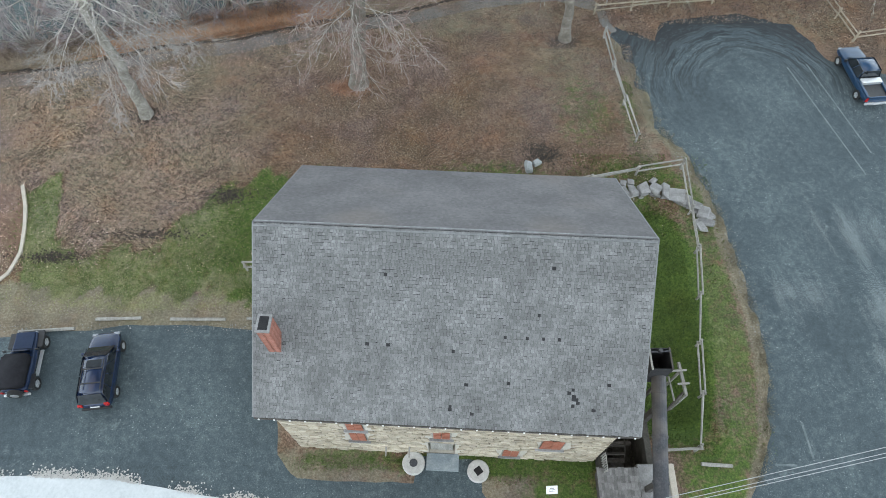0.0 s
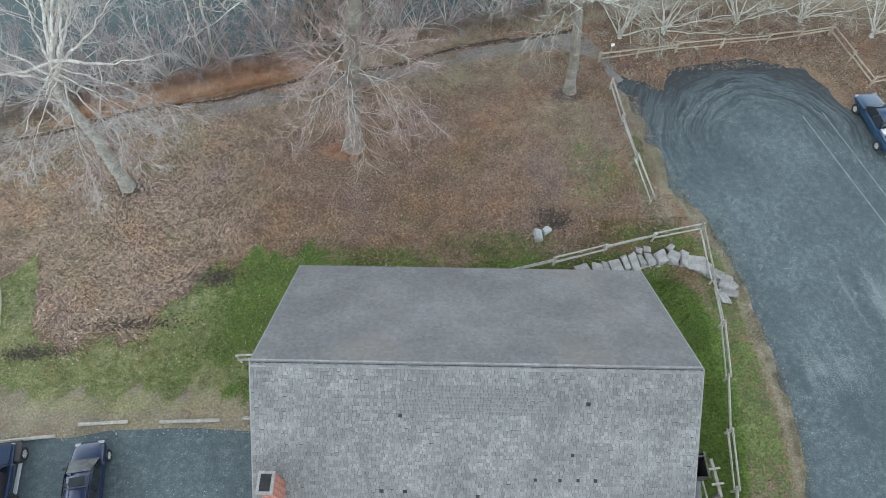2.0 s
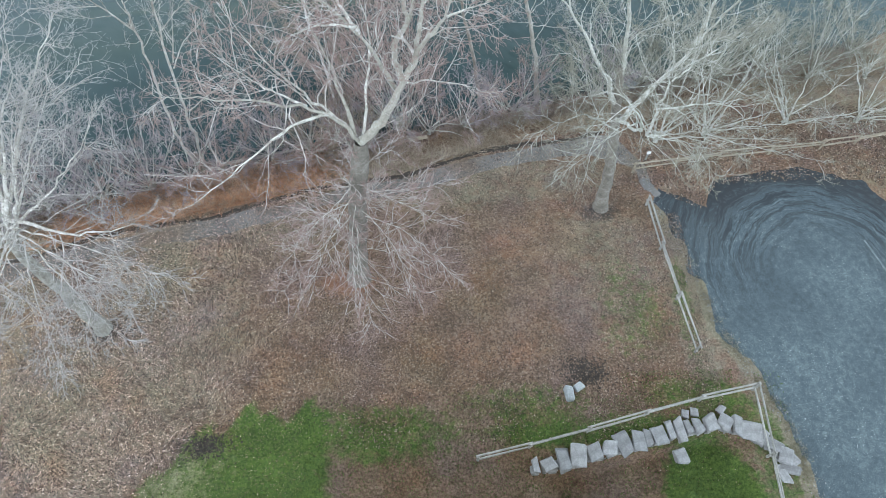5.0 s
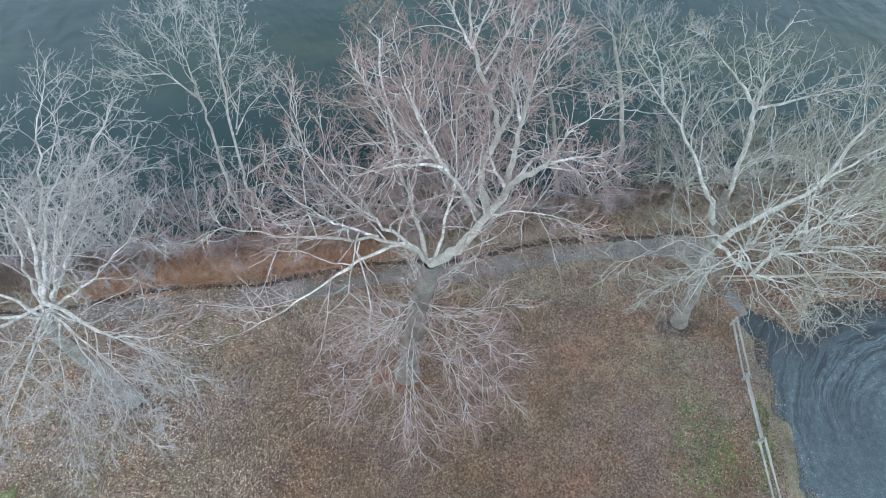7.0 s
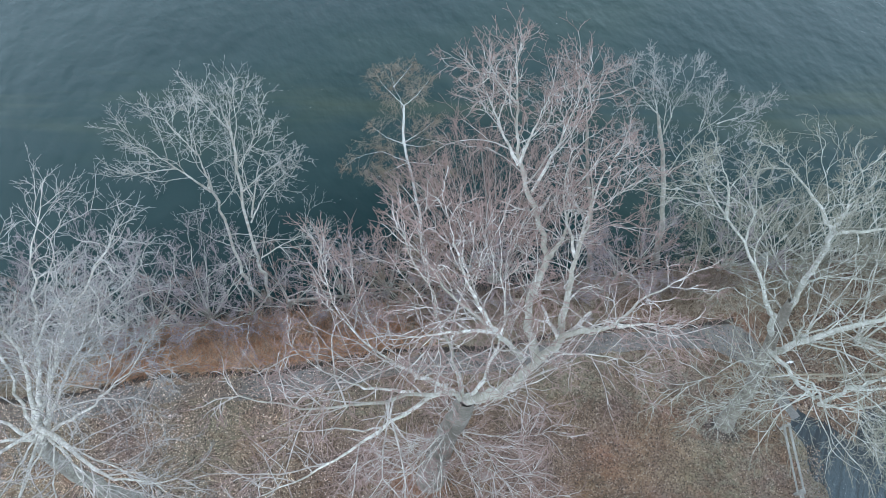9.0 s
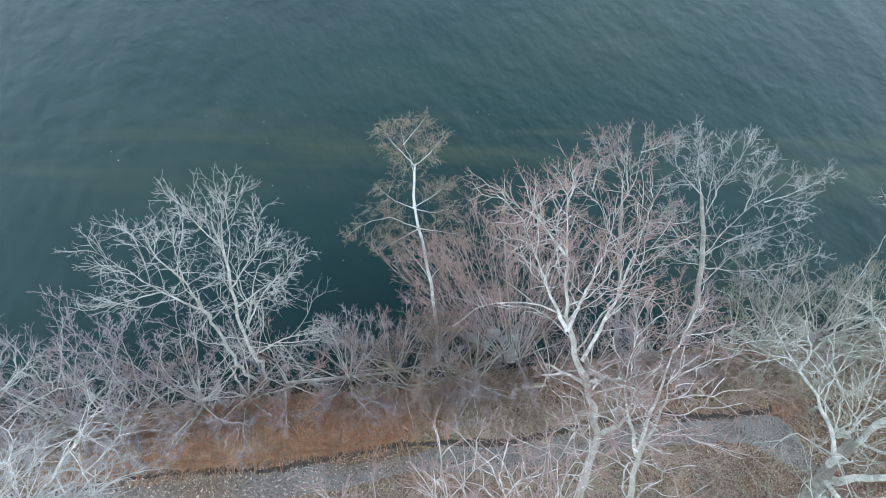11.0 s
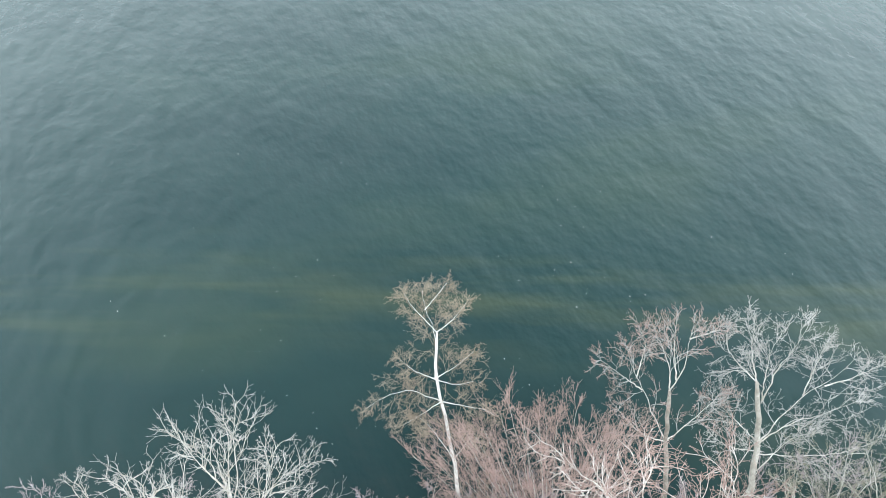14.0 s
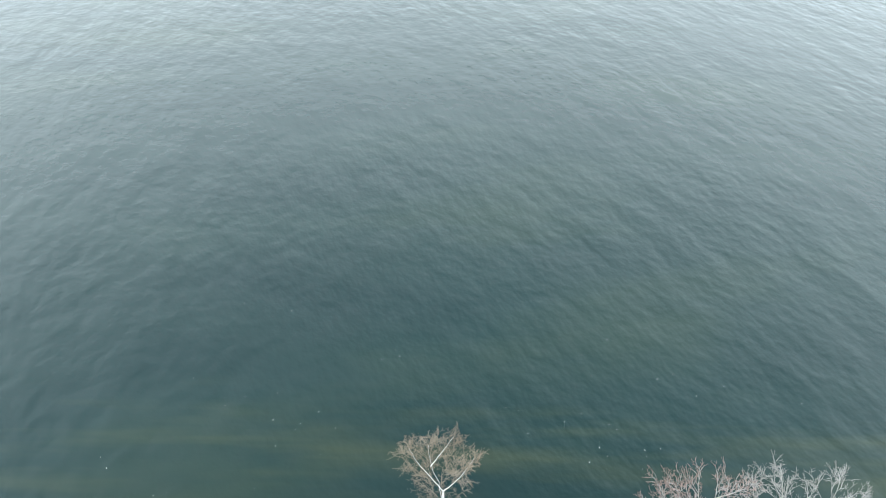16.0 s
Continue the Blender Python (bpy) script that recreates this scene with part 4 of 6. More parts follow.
# birch that hangs over the water
bt = [(-8.3, 48.0, -0.7), (-8.9, 50.9, 1.3), (-9.3, 52.1, 1.7), (-10.3, 54.8, 2.8), (-10.8, 55.8, 3.4), (-11.0, 58.1, 4.5), (-11.8, 59.0, 5.2), (-12.2, 60.6, 6.0)]
b_limbs = [bt[4:], [bt[3], (-8.9, 54.6, 3.1), (-7.7, 54.5, 3.2), (-7.0, 54.0, 3.0)], [bt[3], (-12.2, 55.1, 3.4), (-13.7, 54.3, 3.4), (-14.8, 53.3, 3.0)],
           [bt[5], (-10.2, 58.7, 4.9), (-9.4, 60.0, 5.4)], [bt[5], (-12.7, 59.3, 5.2), (-13.3, 60.1, 5.6)], [bt[2], (-10.8, 53.5, 2.5), (-11.9, 54.0, 3.0)],
           [bt[4], (-9.6, 56.6, 3.9), (-8.6, 57.6, 4.3)], [bt[4], (-12.0, 56.0, 3.7), (-13.2, 56.7, 4.1)], [bt[6], (-11.1, 60.0, 5.6), (-10.6, 60.7, 6.0)],
           [bt[2], (-8.4, 53.4, 2.3), (-7.6, 52.7, 2.2)], [bt[4], (-9.6, 55.5, 3.6), (-8.4, 55.9, 3.8)], [bt[3], (-11.4, 53.8, 3.0), (-12.5, 53.0, 2.8)]]
grow_tree("birch_tree", "white-barked birch with tan twigs leaning over the lake", "tree", bt[:6], .115, b_limbs, .03, bark_birch, twig_dun, 51, (13, 5, 4, 3), -.03,
          (.45, .6, .6, .6), .0040, (55, 55, 52, 50), 1.5, "waterside trees", bough=twig_dun, top=.6, reach=14)



def brush_tree(x, y, height, spread, stems, seed, bark, twig, name="brush_tree", label="many-stemmed bare brushy tree on the waterline", lean=(0, .12), dense=(6, 3, 2, 2), group="waterside trees", z=None, fine=.005, bough=None):
    """A many-stemmed tree or tall shrub."""
    r = np.random.default_rng(seed)
    z0 = float(ground_height(x, y)) - .05 if z is None else z
    limbs = []
    for k in range(stems):
        a = 360 * k / stems + r.normal() * 25
        limbs.append(arm(r, (x + r.normal() * .12, y + r.normal() * .12, z0 + .25 + .3 * r.random()), a, 55 + r.normal() * 11, height * r.uniform(.7, .98), 9, .02, .12)
                     + np.linspace(0, 1, 9)[:, None] ** 1.3 * np.array([lean[0] * height + math.cos(math.radians(a)) * spread * .3, lean[1] * height + math.sin(math.radians(a)) * spread * .3, 0]))
    return grow_tree(name, label, "tree", [(x, y, z0), (x, y, z0 + .3), (x + .02, y + .03, z0 + .6)], .10 + .008 * height, limbs, .045 + .002 * height, bark, twig, seed,
                     dense, .05, (.42, .58, .6, .6), fine, (34, 36, 38, 40), group=group, cap=1.6, bough=bough)



bt_at = lambda x, d=0.0: 48.7 + float(bank(x)) + d
# broom-headed tree at the waterline: straight stems fan out over the lake
BR = (-4.0, 48.7, -.7)
fan = np.random.default_rng(61)
br_limbs = []
for k in range(34):
    w = k / 33 * 2 - 1 + fan.normal() * .05
    ln = 11.6 - 3.2 * w * w + fan.normal() * .6
    d = np.array([-.28 + .62 * w, .42 + fan.normal() * .09, .9 - .3 * w * w])
    d /= np.linalg.norm(d)
    foot = np.array(BR) + np.array([.9 * w, .15 * fan.normal(), 0])
    br_limbs.append([foot, foot + d * ln * .3 + np.array([0, -.2, .3]), foot + d * ln * .65 + np.array([0, 0, .25]), foot + d * ln + np.array([.15 * w, .3, .2])])
grow_tree("brush_tree", "dense pinkish bare tree fanning upward at the waterline", "tree", [BR, (-4.0, 48.8, -.3), (-3.95, 48.9, .1)], .28, br_limbs, .026, bark_grey, twig_pink, 61,
          (8, 4, 2, 2), .03, (.4, .55, .6, .6), .0042, (26, 30, 32, 34), 1.7, "waterside trees", .6, bough=twig_pink)
# tall forked tree behind it
K1, K2 = (0.9, 53.3, 5.4), (0.3, 54.8, 8.2)
k_limbs = [[K1, (-0.9, 54.8, 7.9), (-1.9, 55.7, 9.5), (-2.5, 56.9, 10.8)], [(-0.9, 54.8, 7.9), (-2.6, 55.3, 9.0), (-3.7, 55.7, 9.5)], [(-1.3, 55.1, 8.5), (-1.2, 56.2, 10.0), (-2.0, 57.0, 10.9)],
           [K2, (0.1, 55.6, 9.1), (-0.7, 56.5, 10.1), (-1.5, 57.2, 11.3)], [K2, (0.8, 55.6, 9.1), (0.7, 56.8, 10.3), (1.1, 57.7, 11.0)], [(0.5, 55.2, 8.6), (0.0, 56.5, 10.2), (-0.1, 57.5, 11.4)],
           [(0.7, 56.6, 10.2), (1.6, 56.9, 10.4), (2.3, 57.4, 10.7)], [K1, (2.1, 54.3, 7.0), (2.9, 55.2, 7.9), (3.7, 55.6, 8.0)], [K1, (-0.4, 53.3, 5.8), (-1.6, 54.0, 6.7), (-2.4, 54.5, 7.4)]]
grow_tree("brush_tree", "tall forked bare tree beside the lake", "tree", [(2.3, 50.0, -0.7), (1.7, 51.8, 2.4), K1, K2], .16, k_limbs, .036, bark_bank, twig_pink, 62,
          (10, 4, 2, 2), .05, (.42, .6, .6, .6), .0044, (44, 44, 42, 42), 1.6, "waterside trees", trunk_bark=bark_trunk, bough=twig_pale)
# wide pale tree leaning over the lake
W0, W1, W2 = (5.6, 53.9, 5.0), (4.9, 55.1, 7.4), (4.3, 55.6, 8.5)
w_limbs = [[W2, (3.7, 56.7, 9.6), (3.6, 57.6, 10.7), (3.1, 58.2, 11.3)], [W2, (2.8, 56.4, 9.4), (2.3, 57.1, 10.1), (2.8, 57.8, 10.7)], [W1, (5.3, 56.4, 8.8), (6.0, 57.4, 9.8), (6.5, 58.6, 10.8)],
           [W1, (4.7, 56.7, 9.2), (5.1, 57.7, 10.2), (5.4, 58.1, 10.7)], [W0, (7.0, 55.8, 7.1), (8.8, 56.8, 7.9), (9.9, 58.5, 9.2)], [(8.1, 56.3, 7.4), (9.9, 57.0, 7.8), (11.6, 58.1, 8.5)],
           [W0, (7.1, 55.0, 5.8), (8.8, 55.5, 5.9), (11.4, 56.8, 6.6)], [(7.1, 55.8, 7.1), (7.4, 57.2, 8.6), (7.8, 58.3, 9.6)], [(5.8, 53.6, 4.3), (8.5, 53.9, 3.6), (11.6, 54.7, 3.6), (13.9, 56.2, 4.7)],
           [W0, (3.7, 54.7, 6.5), (2.5, 55.2, 7.2), (1.9, 55.2, 7.2)], [(6.1, 53.0, 3.4), (7.6, 54.6, 4.6), (9.6, 55.1, 4.8)], [(6.0, 53.7, 4.4), (4.3, 53.6, 4.6), (2.9, 54.1, 5.3)]]
grow_tree("brush_tree", "wide pale bare tree leaning over the lake", "tree", [(6.6, 51.1, -0.7), (6.2, 52.6, 2.4), W0, W2], .19, w_limbs, .036, bark_bank, twig_pale, 63,
          (10, 4, 2, 2), .05, (.42, .6, .6, .6), .0044, (44, 44, 42, 42), 1.7, "waterside trees", trunk_bark=bark_tan, bough=twig_pale)
brush_tree(14.5, bt_at(14.5, .2), 9.5, 5, 8, 64, bark_grey, twig_olive, label="olive bare tree in the waterside tangle", lean=(0, .2))
brush_tree(20.5, bt_at(20.5, -.6), 10, 6, 8, 65, bark_grey, twig_olive, label="olive bare tree in the waterside tangle", lean=(0, .1))
brush_tree(27.5, bt_at(27.5, -2.6), 9, 5, 8, 66, bark_grey, twig_olive, label="olive bare tree in the waterside tangle", lean=(0, .0))
brush_tree(18.2, 46.6, 11, 7, 9, 68, bark_grey, twig_olive, label="olive bare tree behind the rail fence", lean=(0, .02))
brush_tree(24.5, 47.6, 10.5, 7, 9, 69, bark_grey, twig_olive, label="olive bare tree behind the rail fence", lean=(0, .02))
brush_tree(36.5, 50.0, 8, 5, 8, 67, bark_grey, twig_olive, label="olive bare tree behind the rail fence", lean=(0, .0))
brush_tree(14.6, 46.2, 10, 6, 9, 70, bark_grey, twig_olive, label="olive bare tree behind the rail fence", lean=(0, -.02))
brush_tree(29.8, 47.6, 9.5, 6, 9, 71, bark_grey, twig_olive, label="olive bare tree behind the rail fence", lean=(0, -.02))
brush_tree(35.0, 45.6, 7.5, 6, 9, 72, bark_grey, twig_olive, label="olive bare tree behind the rail fence", lean=(0, .0))
shr = dict(name="shrub", group="waterside shrubs")
for k, (x, d, h, tw) in enumerate(((-24.8, .2, 8.5, twig_mauve), (-21.6, .3, 8.2, twig_mauve), (-28.5, .1, 8, twig_mauve), (-19.0, .3, 5.5, twig_mauve), (-26.6, .2, 6, twig_mauve), (-33.5, 0, 7, twig_mauve), (-13.2, .2, 4.2, twig_mauve),
                                   (-6.2, .3, 4.6, twig_mauve), (-10.6, .1, 5.2, twig_pink), (4.6, .1, 5.5, twig_mauve), (11.4, .2, 6, twig_mauve), (17.6, .0, 6, twig_olive), (24.2, -1.5, 5, twig_olive), (32, -3.5, 5, twig_olive), (-38.5, 0, 7, twig_mauve))):
    brush_tree(x, bt_at(x, d), h, 4.5, 9, 80 + k, bark_grey, tw, label="dense bare shrub with fine twigs at the waterline" if tw is twig_mauve else "bare shrub with fine coloured twigs at the waterline",
               lean=(0, .12), dense=(6, 3, 2, 1), fine=.0055, bough=tw, **shr)

for k, (x, d, h) in enumerate(((-9.9, -.2, 4.6), (-7.6, .2, 5.0), (-8.8, .9, 4.2))):
    brush_tree(x, bt_at(x, d), h, 2.6, 10, 460 + k, bark_grey, twig_dun, lean=(0, .08), dense=(6, 3, 3, 1), fine=.0045, bough=twig_dun, label="thicket of upright brown shoots at the foot of a birch", **shr)
rb = np.random.default_rng(303)
for k in range(30):
    x = -41 + 2.5 * k + rb.uniform(-.8, .8)
    if -19.5 < x < -16.8:
        continue
    tw = twig_olive if x > 9 else (twig_mauve, twig_pink, twig_mauve)[k % 3]
    brush_tree(x, bt_at(x, rb.uniform(-.7, 1.5) - (.11 * (x - 14) if x > 14 else 0)), rb.uniform(3.0, 5.4), 3.2, 9, 400 + k, bark_grey, tw, lean=(0, .1), dense=(5, 3, 3, 1), fine=.0048, bough=tw,
               label="low tangled bare shrub at the waterline", **shr)

# ---- the mill ----
mill = thing("mill_building", "tall fieldstone mill with a slate gable roof", "building", (.45, 14.12, 0), -2.93)
HX, HY, RH, OV = 8.12, 5.95, 14.22, .72                # half length, half depth, ridge, eaves
SL = (RH - 9.12) / (HY + OV)                           # roof slope, rise per metre
EZ = 9.12                                              # eaves height
front_holes = [(-4.95, -3.98, 4.55, 6.3, 'w'), (-5.0, -4.05, 2.3, 3.95, 'w'), (-.72, .28, 3.6, 5.15, 'w'), (-.95, .5, .05, 2.6, 'd'), (4.75, 6.0, 2.55, 4.4, 'w'), (3.0, 4.0, .25, 1.85, 'w')]


def wall_with_holes(x0, x1, z0, z1, y0, y1, holes):
    """A wall slab cut on a grid so that openings go right through."""
    xs = sorted({x0, x1, *[h[0] for h in holes], *[h[1] for h in holes]})
    zs = sorted({z0, z1, *[h[2] for h in holes], *[h[3] for h in holes]})
    bm = bmesh.new()
    for a, b in zip(xs, xs[1:]):
        for c, d in zip(zs, zs[1:]):
            if any(h[0] <= (a + b) / 2 <= h[1] and h[2] <= (c + d) / 2 <= h[3] for h in holes):
                continue
            box_bm(a, b, y0, y1, c, d, 0, bm)
    bmesh.ops.remove_doubles(bm, verts=list(bm.verts), dist=.001)
    return bm


def gable_wall(x0, x1):
    bm = bmesh.new()
    prof = [(-HY, -2), (HY, -2), (HY, EZ + OV * SL - .05), (0, RH - .12), (-HY, EZ + OV * SL - .05)]
    a = [bm.verts.new((x0, y, z)) for y, z in prof]
    b = [bm.verts.new((x1, y, z)) for y, z in prof]
    bm.faces.new(a[::-1])
    bm.faces.new(b)
    for i in range(5):
        j = (i + 1) % 5
        bm.faces.new((a[i], a[j], b[j], b[i]))
    return bm


wall_front = part("wall", wall_with_holes(-HX + .5, HX - .5, -2, EZ + OV * SL - .05, -HY, -HY + .5, front_holes), mortar, mill, "front wall of buff coursed fieldstone")
part("wall", wall_with_holes(-HX + .5, HX - .5, -2, EZ + OV * SL - .05, HY - .5, HY, []), fieldstone, mill)
for a, b in ((-HX, -HX + .5), (HX - .5, HX)):
    part("wall", gable_wall(a, b), fieldstone, mill)
for k, (x0, x1, z0, z1, kind) in enumerate(front_holes):
    if kind == 'w':
        win = part("window", wall_with_holes(x0, x1, z0, z1, -HY + .02, -HY + .14, [(x0 + .08, x1 - .08, z0 + .08, z1 - .08)]), greywood, mill)
        for h in range(2):
            a, b = (x0 + .09, (x0 + x1) / 2 - .01) if h == 0 else ((x0 + x1) / 2 + .01, x1 - .09)
            bm = box_bm(a, b, -HY - .05, -HY - .01, z0 + .09, z1 - .09, .008)
            for zz in np.arange(z0 + .22, z1 - .2, .28):
                box_bm(a + .03, b - .03, -HY - .07, -HY - .05, zz, zz + .09, 0, bm)
            part("shutter", bm, shutter, win, "closed red-brown board shutter")
        part("sill", box_bm(x0 - .12, x1 + .12, -HY - .14, -HY + .05, z0 - .12, z0 - .005, .02), capstone, win)
    else:
        door = part("door", box_bm(x0 + .1, x1 - .1, -HY + .2, -HY + .27, z0 + .03, z1 - .1, .01), greywood, mill, "grey plank double door in a deep opening")
        for h in range(6):
            xa = x0 + .12 + h * (x1 - x0 - .24) / 6
            part("plank", box_bm(xa + .01, xa + (x1 - x0 - .24) / 6 - .01, -HY + .17, -HY + .2, z0 + .06, z1 - .14), greywood, door)
        part("lintel", box_bm(x0 - .25, x1 + .25, -HY - .05, -HY + .3, z1 + .002, z1 + .26, .02), capstone, mill)
for x in (-3.2, -1.95):
    br = part("bracket", rod_bm((x, -HY - .02, 1.4), (x, -HY - .55, 1.2), .05, .04, 6), greywood, mill)
part("threshold_slab", box_bm(-1.05, .75, -HY - .95, -HY - .02, -.02, .1, .03), bluestone, mill, "worn bluestone doorstep")

# roof boards, slates and ridge
for side in (-1, 1):
    bm = bmesh.new()
    top = [(-HX - .1, 0, RH - .05), (HX + .1, 0, RH - .05), (HX + .1, side * (HY + OV), EZ - .05), (-HX - .1, side * (HY + OV), EZ - .05)]
    a = [bm.verts.new(p) for p in top]
    b = [bm.verts.new((p[0], p[1], p[2] - .16)) for p in top]
    bm.faces.new(a)
    bm.faces.new(b[::-1])
    for i in range(4):
        bm.faces.new((a[i], b[i], b[(i + 1) % 4], a[(i + 1) % 4]))
    bmesh.ops.recalc_face_normals(bm, faces=list(bm.faces))
    deck = part("roof", bm, deckmat if side < 0 else slate_old, mill, "front slope of mottled grey slates" if side < 0 else "back slope of smooth brown-grey slates")
    length = math.hypot(HY + OV, RH - EZ)
    cs, sn = (HY + OV) / length, (RH - EZ) / length
    rs = np.random.default_rng(90 + side)
    course = .142 if side < 0 else .16
    rows_n = int(length / course)
    V, Q, singles = [], [], []
    gone = {(int(rs.integers(6, rows_n - 2)), round(float(rs.uniform(-HX + 1, HX - .5)), 1)) for _ in range(9)} if side < 0 else set()
    if side < 0:
        gone |= {(r, round(x, 2)) for r, x in ((10, 5.3), (11, 5.35), (13, 5.25), (9, 5.5), (8, 5.35), (10, 5.5), (12, 5.15), (5, .1), (6, .15), (5, 1.2), (3, .3), (4, 1.1), (28, 3.2), (28, 3.9), (28, 4.6), (28, 2.3), (24, -2.6))}
    for r in range(rows_n + 1):
        d0 = length - r * course            # lower edge, down the slope from the ridge
        x = -HX - .13 + (.11 if r % 2 else 0)
        if r % 2:
            x -= .1
        while x < HX + .1:
            w = float(rs.uniform(.11, .17))
            xe = min(x + w, HX + .14)
            if any(r == g[0] and abs((x + xe) / 2 - g[1]) < .065 for g in gone):
                x = xe
                continue
            lo = d0 + float(rs.normal() * .008)
            # front slates stop short, so the black deck draws a shadow line below each course
            hi = max(d0 - course * (1.35 if side > 0 else 1) + (0 if side > 0 else float(rs.uniform(.004, .013))), .02)
            th = float(rs.uniform(.016, .032)) if side < 0 else float(rs.uniform(.008, .014))
            pts = []
            for dd, lift in ((lo, th + .012), (hi, .006)):
                yy, zz = side * dd * cs, RH - .03 - dd * sn
                for xx in ((x + .0035, xe - .0035) if side < 0 else (x + .002, xe - .002)):
                    pts.append((xx, yy + side * sn * lift, zz + cs * lift))
            yy, zz = side * lo * cs, RH - .03 - lo * sn
            pts += [(x + .004, yy, zz), (xe - .004, yy, zz)]
            near = side < 0 and r > rows_n - 14 and -2.8 < x < 2.6
            if near and len(singles) < 290:
                singles.append(pts)
            else:
                o = len(V)
                V += pts
                Q += [(o, o + 1, o + 3, o + 2), (o + 4, o + 5, o + 1, o)]
            x = xe
    V, Q = np.array(V), np.array(Q)
    if side > 0:
        Q = Q[:, ::-1]
    tagged(child("slate_field", array_mesh("slate_field", V, Q, slate if side < 0 else slate_old, False), deck), kind="stuff")
    for pts in singles:
        c = np.mean(pts, axis=0)
        me = mesh_from("slate", np.array(pts) - c, [(0, 1, 3, 2), (4, 5, 1, 0)], slate)
        child("slate", me, deck, m=Matrix.Translation(c))
for k in range(28):
    x = -HX - .12 + k * (2 * HX + .24) / 28
    bm = bmesh.new()
    box_bm(x, x + .575, -.15, .15, RH - .02, RH + .014, .006, bm)
    for v in bm.verts:
        v.co.z -= abs(v.co.y) * SL * .97 - .02
        v.co.z += .01 * (k % 2)
    part("ridge_tile", bm, ridge_lead, mill)
fascia = part("fascia", box_bm(-HX - .1, HX + .1, -HY - OV - .05, -HY - OV - .01, EZ - .22, EZ - .06, .005), darkwood, mill, "dark eaves board with pale rafter ends")
for k in range(25):
    x = -HX + .1 + k * (2 * HX - .2) / 24
    part("rafter_end", box_bm(x - .035, x + .035, -HY - OV - .09, -HY - OV - .052, EZ - .16, EZ - .08), signwhite, fascia)
for x in (-HX - .14, HX + .14):
    for side in (-1, 1):
        bm = rod_bm((x, 0, RH - .02), (x, side * (HY + OV), EZ - .02), .03, .03, 4)
        part("verge_board", bm, ridge_lead, mill)

# brick chimney
chim = part("chimney", wall_with_holes(-.22, .22, -1.6, 1.12, -.32, .32, []), mortar, mill, "red brick chimney stack with a black plate for its shaded opening", Matrix.Translation((-7.3, -4.0, 12.0)))
brick_mesh = box_bm(-.105, .105, -.05, .05, -.031, .031, .006)
bme = bpy.data.meshes.new("brick")
brick_mesh.to_mesh(bme)
brick_mesh.free()
bme.materials.append(brickmat)
for c in range(34):
    z = -1.45 + c * .075
    o = .05 if c % 2 else -.05
    for s in (-1, 1):
        for x in (-.13, .13):
            child("brick", bme, chim, m=pose(x + o * .5, s * .31, z))
        for y in (-.2, 0.02, .24):
            child("brick", bme, chim, m=pose(s * .21, y - o * .3 - .02, z, 0, 0, 90))
part("cap_course", box_bm(-.29, .29, -.39, .39, 1.1, 1.19, .01), capstone, chim)
# thin black plate on the cap stands for the shade inside the stack
part("flue", box_bm(-.19, .19, -.29, .29, 1.19, 1.2), ironblack, chim)

# stones of the front wall
rs = np.random.default_rng(77)
shapes = [stone_mesh("stone", sx, .12, sz, 300 + k, fieldstone) for k, (sx, sz) in enumerate(((.5, .2), (.38, .2), (.62, .22), (.3, .18), (.45, .24)))]
sizes = (.5, .38, .62, .3, .45)
Vs, count = [], 0
for r in range(42):
    z = .12 + r * .215
    x = -HX + .05
    while x < HX - .1:
        k = int(rs.integers(0, 5))
        w = sizes[k]
        xc = x + w / 2
        x += w + .025
        if xc + w / 2 > HX - .02 or any(h[0] - .08 < xc + w * .4 and xc - w * .4 < h[1] + .08 and h[2] - .1 < z < h[3] + (.3 if h[4] == 'd' else .1) for h in front_holes):
            continue
        m = Matrix.Translation((xc, -HY - .012 + float(rs.normal() * .012), z))
        if r < 9 and -4.2 < xc < 5.4 and count < 290:
            child("stone", shapes[k], wall_front, m=m)
            count += 1
        else:
            me = shapes[k]
            co = np.empty(len(me.vertices) * 3)
            me.vertices.foreach_get("co", co)
            Vs.append((co.reshape(-1, 3) + np.array(m.translation), me))
vv, ff, o = [], [], 0
for co, me in Vs:
    vv += [tuple(c) for c in co]
    ff += [tuple(i + o for i in p.vertices) for p in me.polygons]
    o += len(co)
tagged(child("stonework", mesh_from("stones", vv, ff, fieldstone), wall_front), kind="stuff")

# ---- wheel pit, penstock and hopper ----
pit = thing("wheel_pit", "dark stone-lined wheel pit beside the mill", "pit", (0, 0, 0))
# walls and floor carry the shade of the dark opening in their colour
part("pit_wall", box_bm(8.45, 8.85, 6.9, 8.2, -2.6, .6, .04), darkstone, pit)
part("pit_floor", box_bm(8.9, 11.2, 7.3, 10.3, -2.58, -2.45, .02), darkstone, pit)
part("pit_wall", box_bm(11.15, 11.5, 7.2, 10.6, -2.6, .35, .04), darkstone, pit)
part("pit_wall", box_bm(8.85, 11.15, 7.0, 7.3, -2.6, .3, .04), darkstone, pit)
wheel = thing("water_wheel", "old dark wooden water wheel half hidden in the pit", "water wheel", (9.5, 8.9, -.75))
for s in (-.5, .5):
    bm = bmesh.new()
    bmesh.ops.create_circle(bm, segments=28, radius=1.5)
    r = bmesh.ops.extrude_edge_only(bm, edges=list(bm.edges))
    for v in [e for e in r["geom"] if isinstance(e, bmesh.types.BMVert)]:
        v.co *= .84
    part("rim", bm, darkwood, wheel, m=Matrix.Translation((s, 0, 0)) @ pose(0, 0, 0, 0, 90, 0))
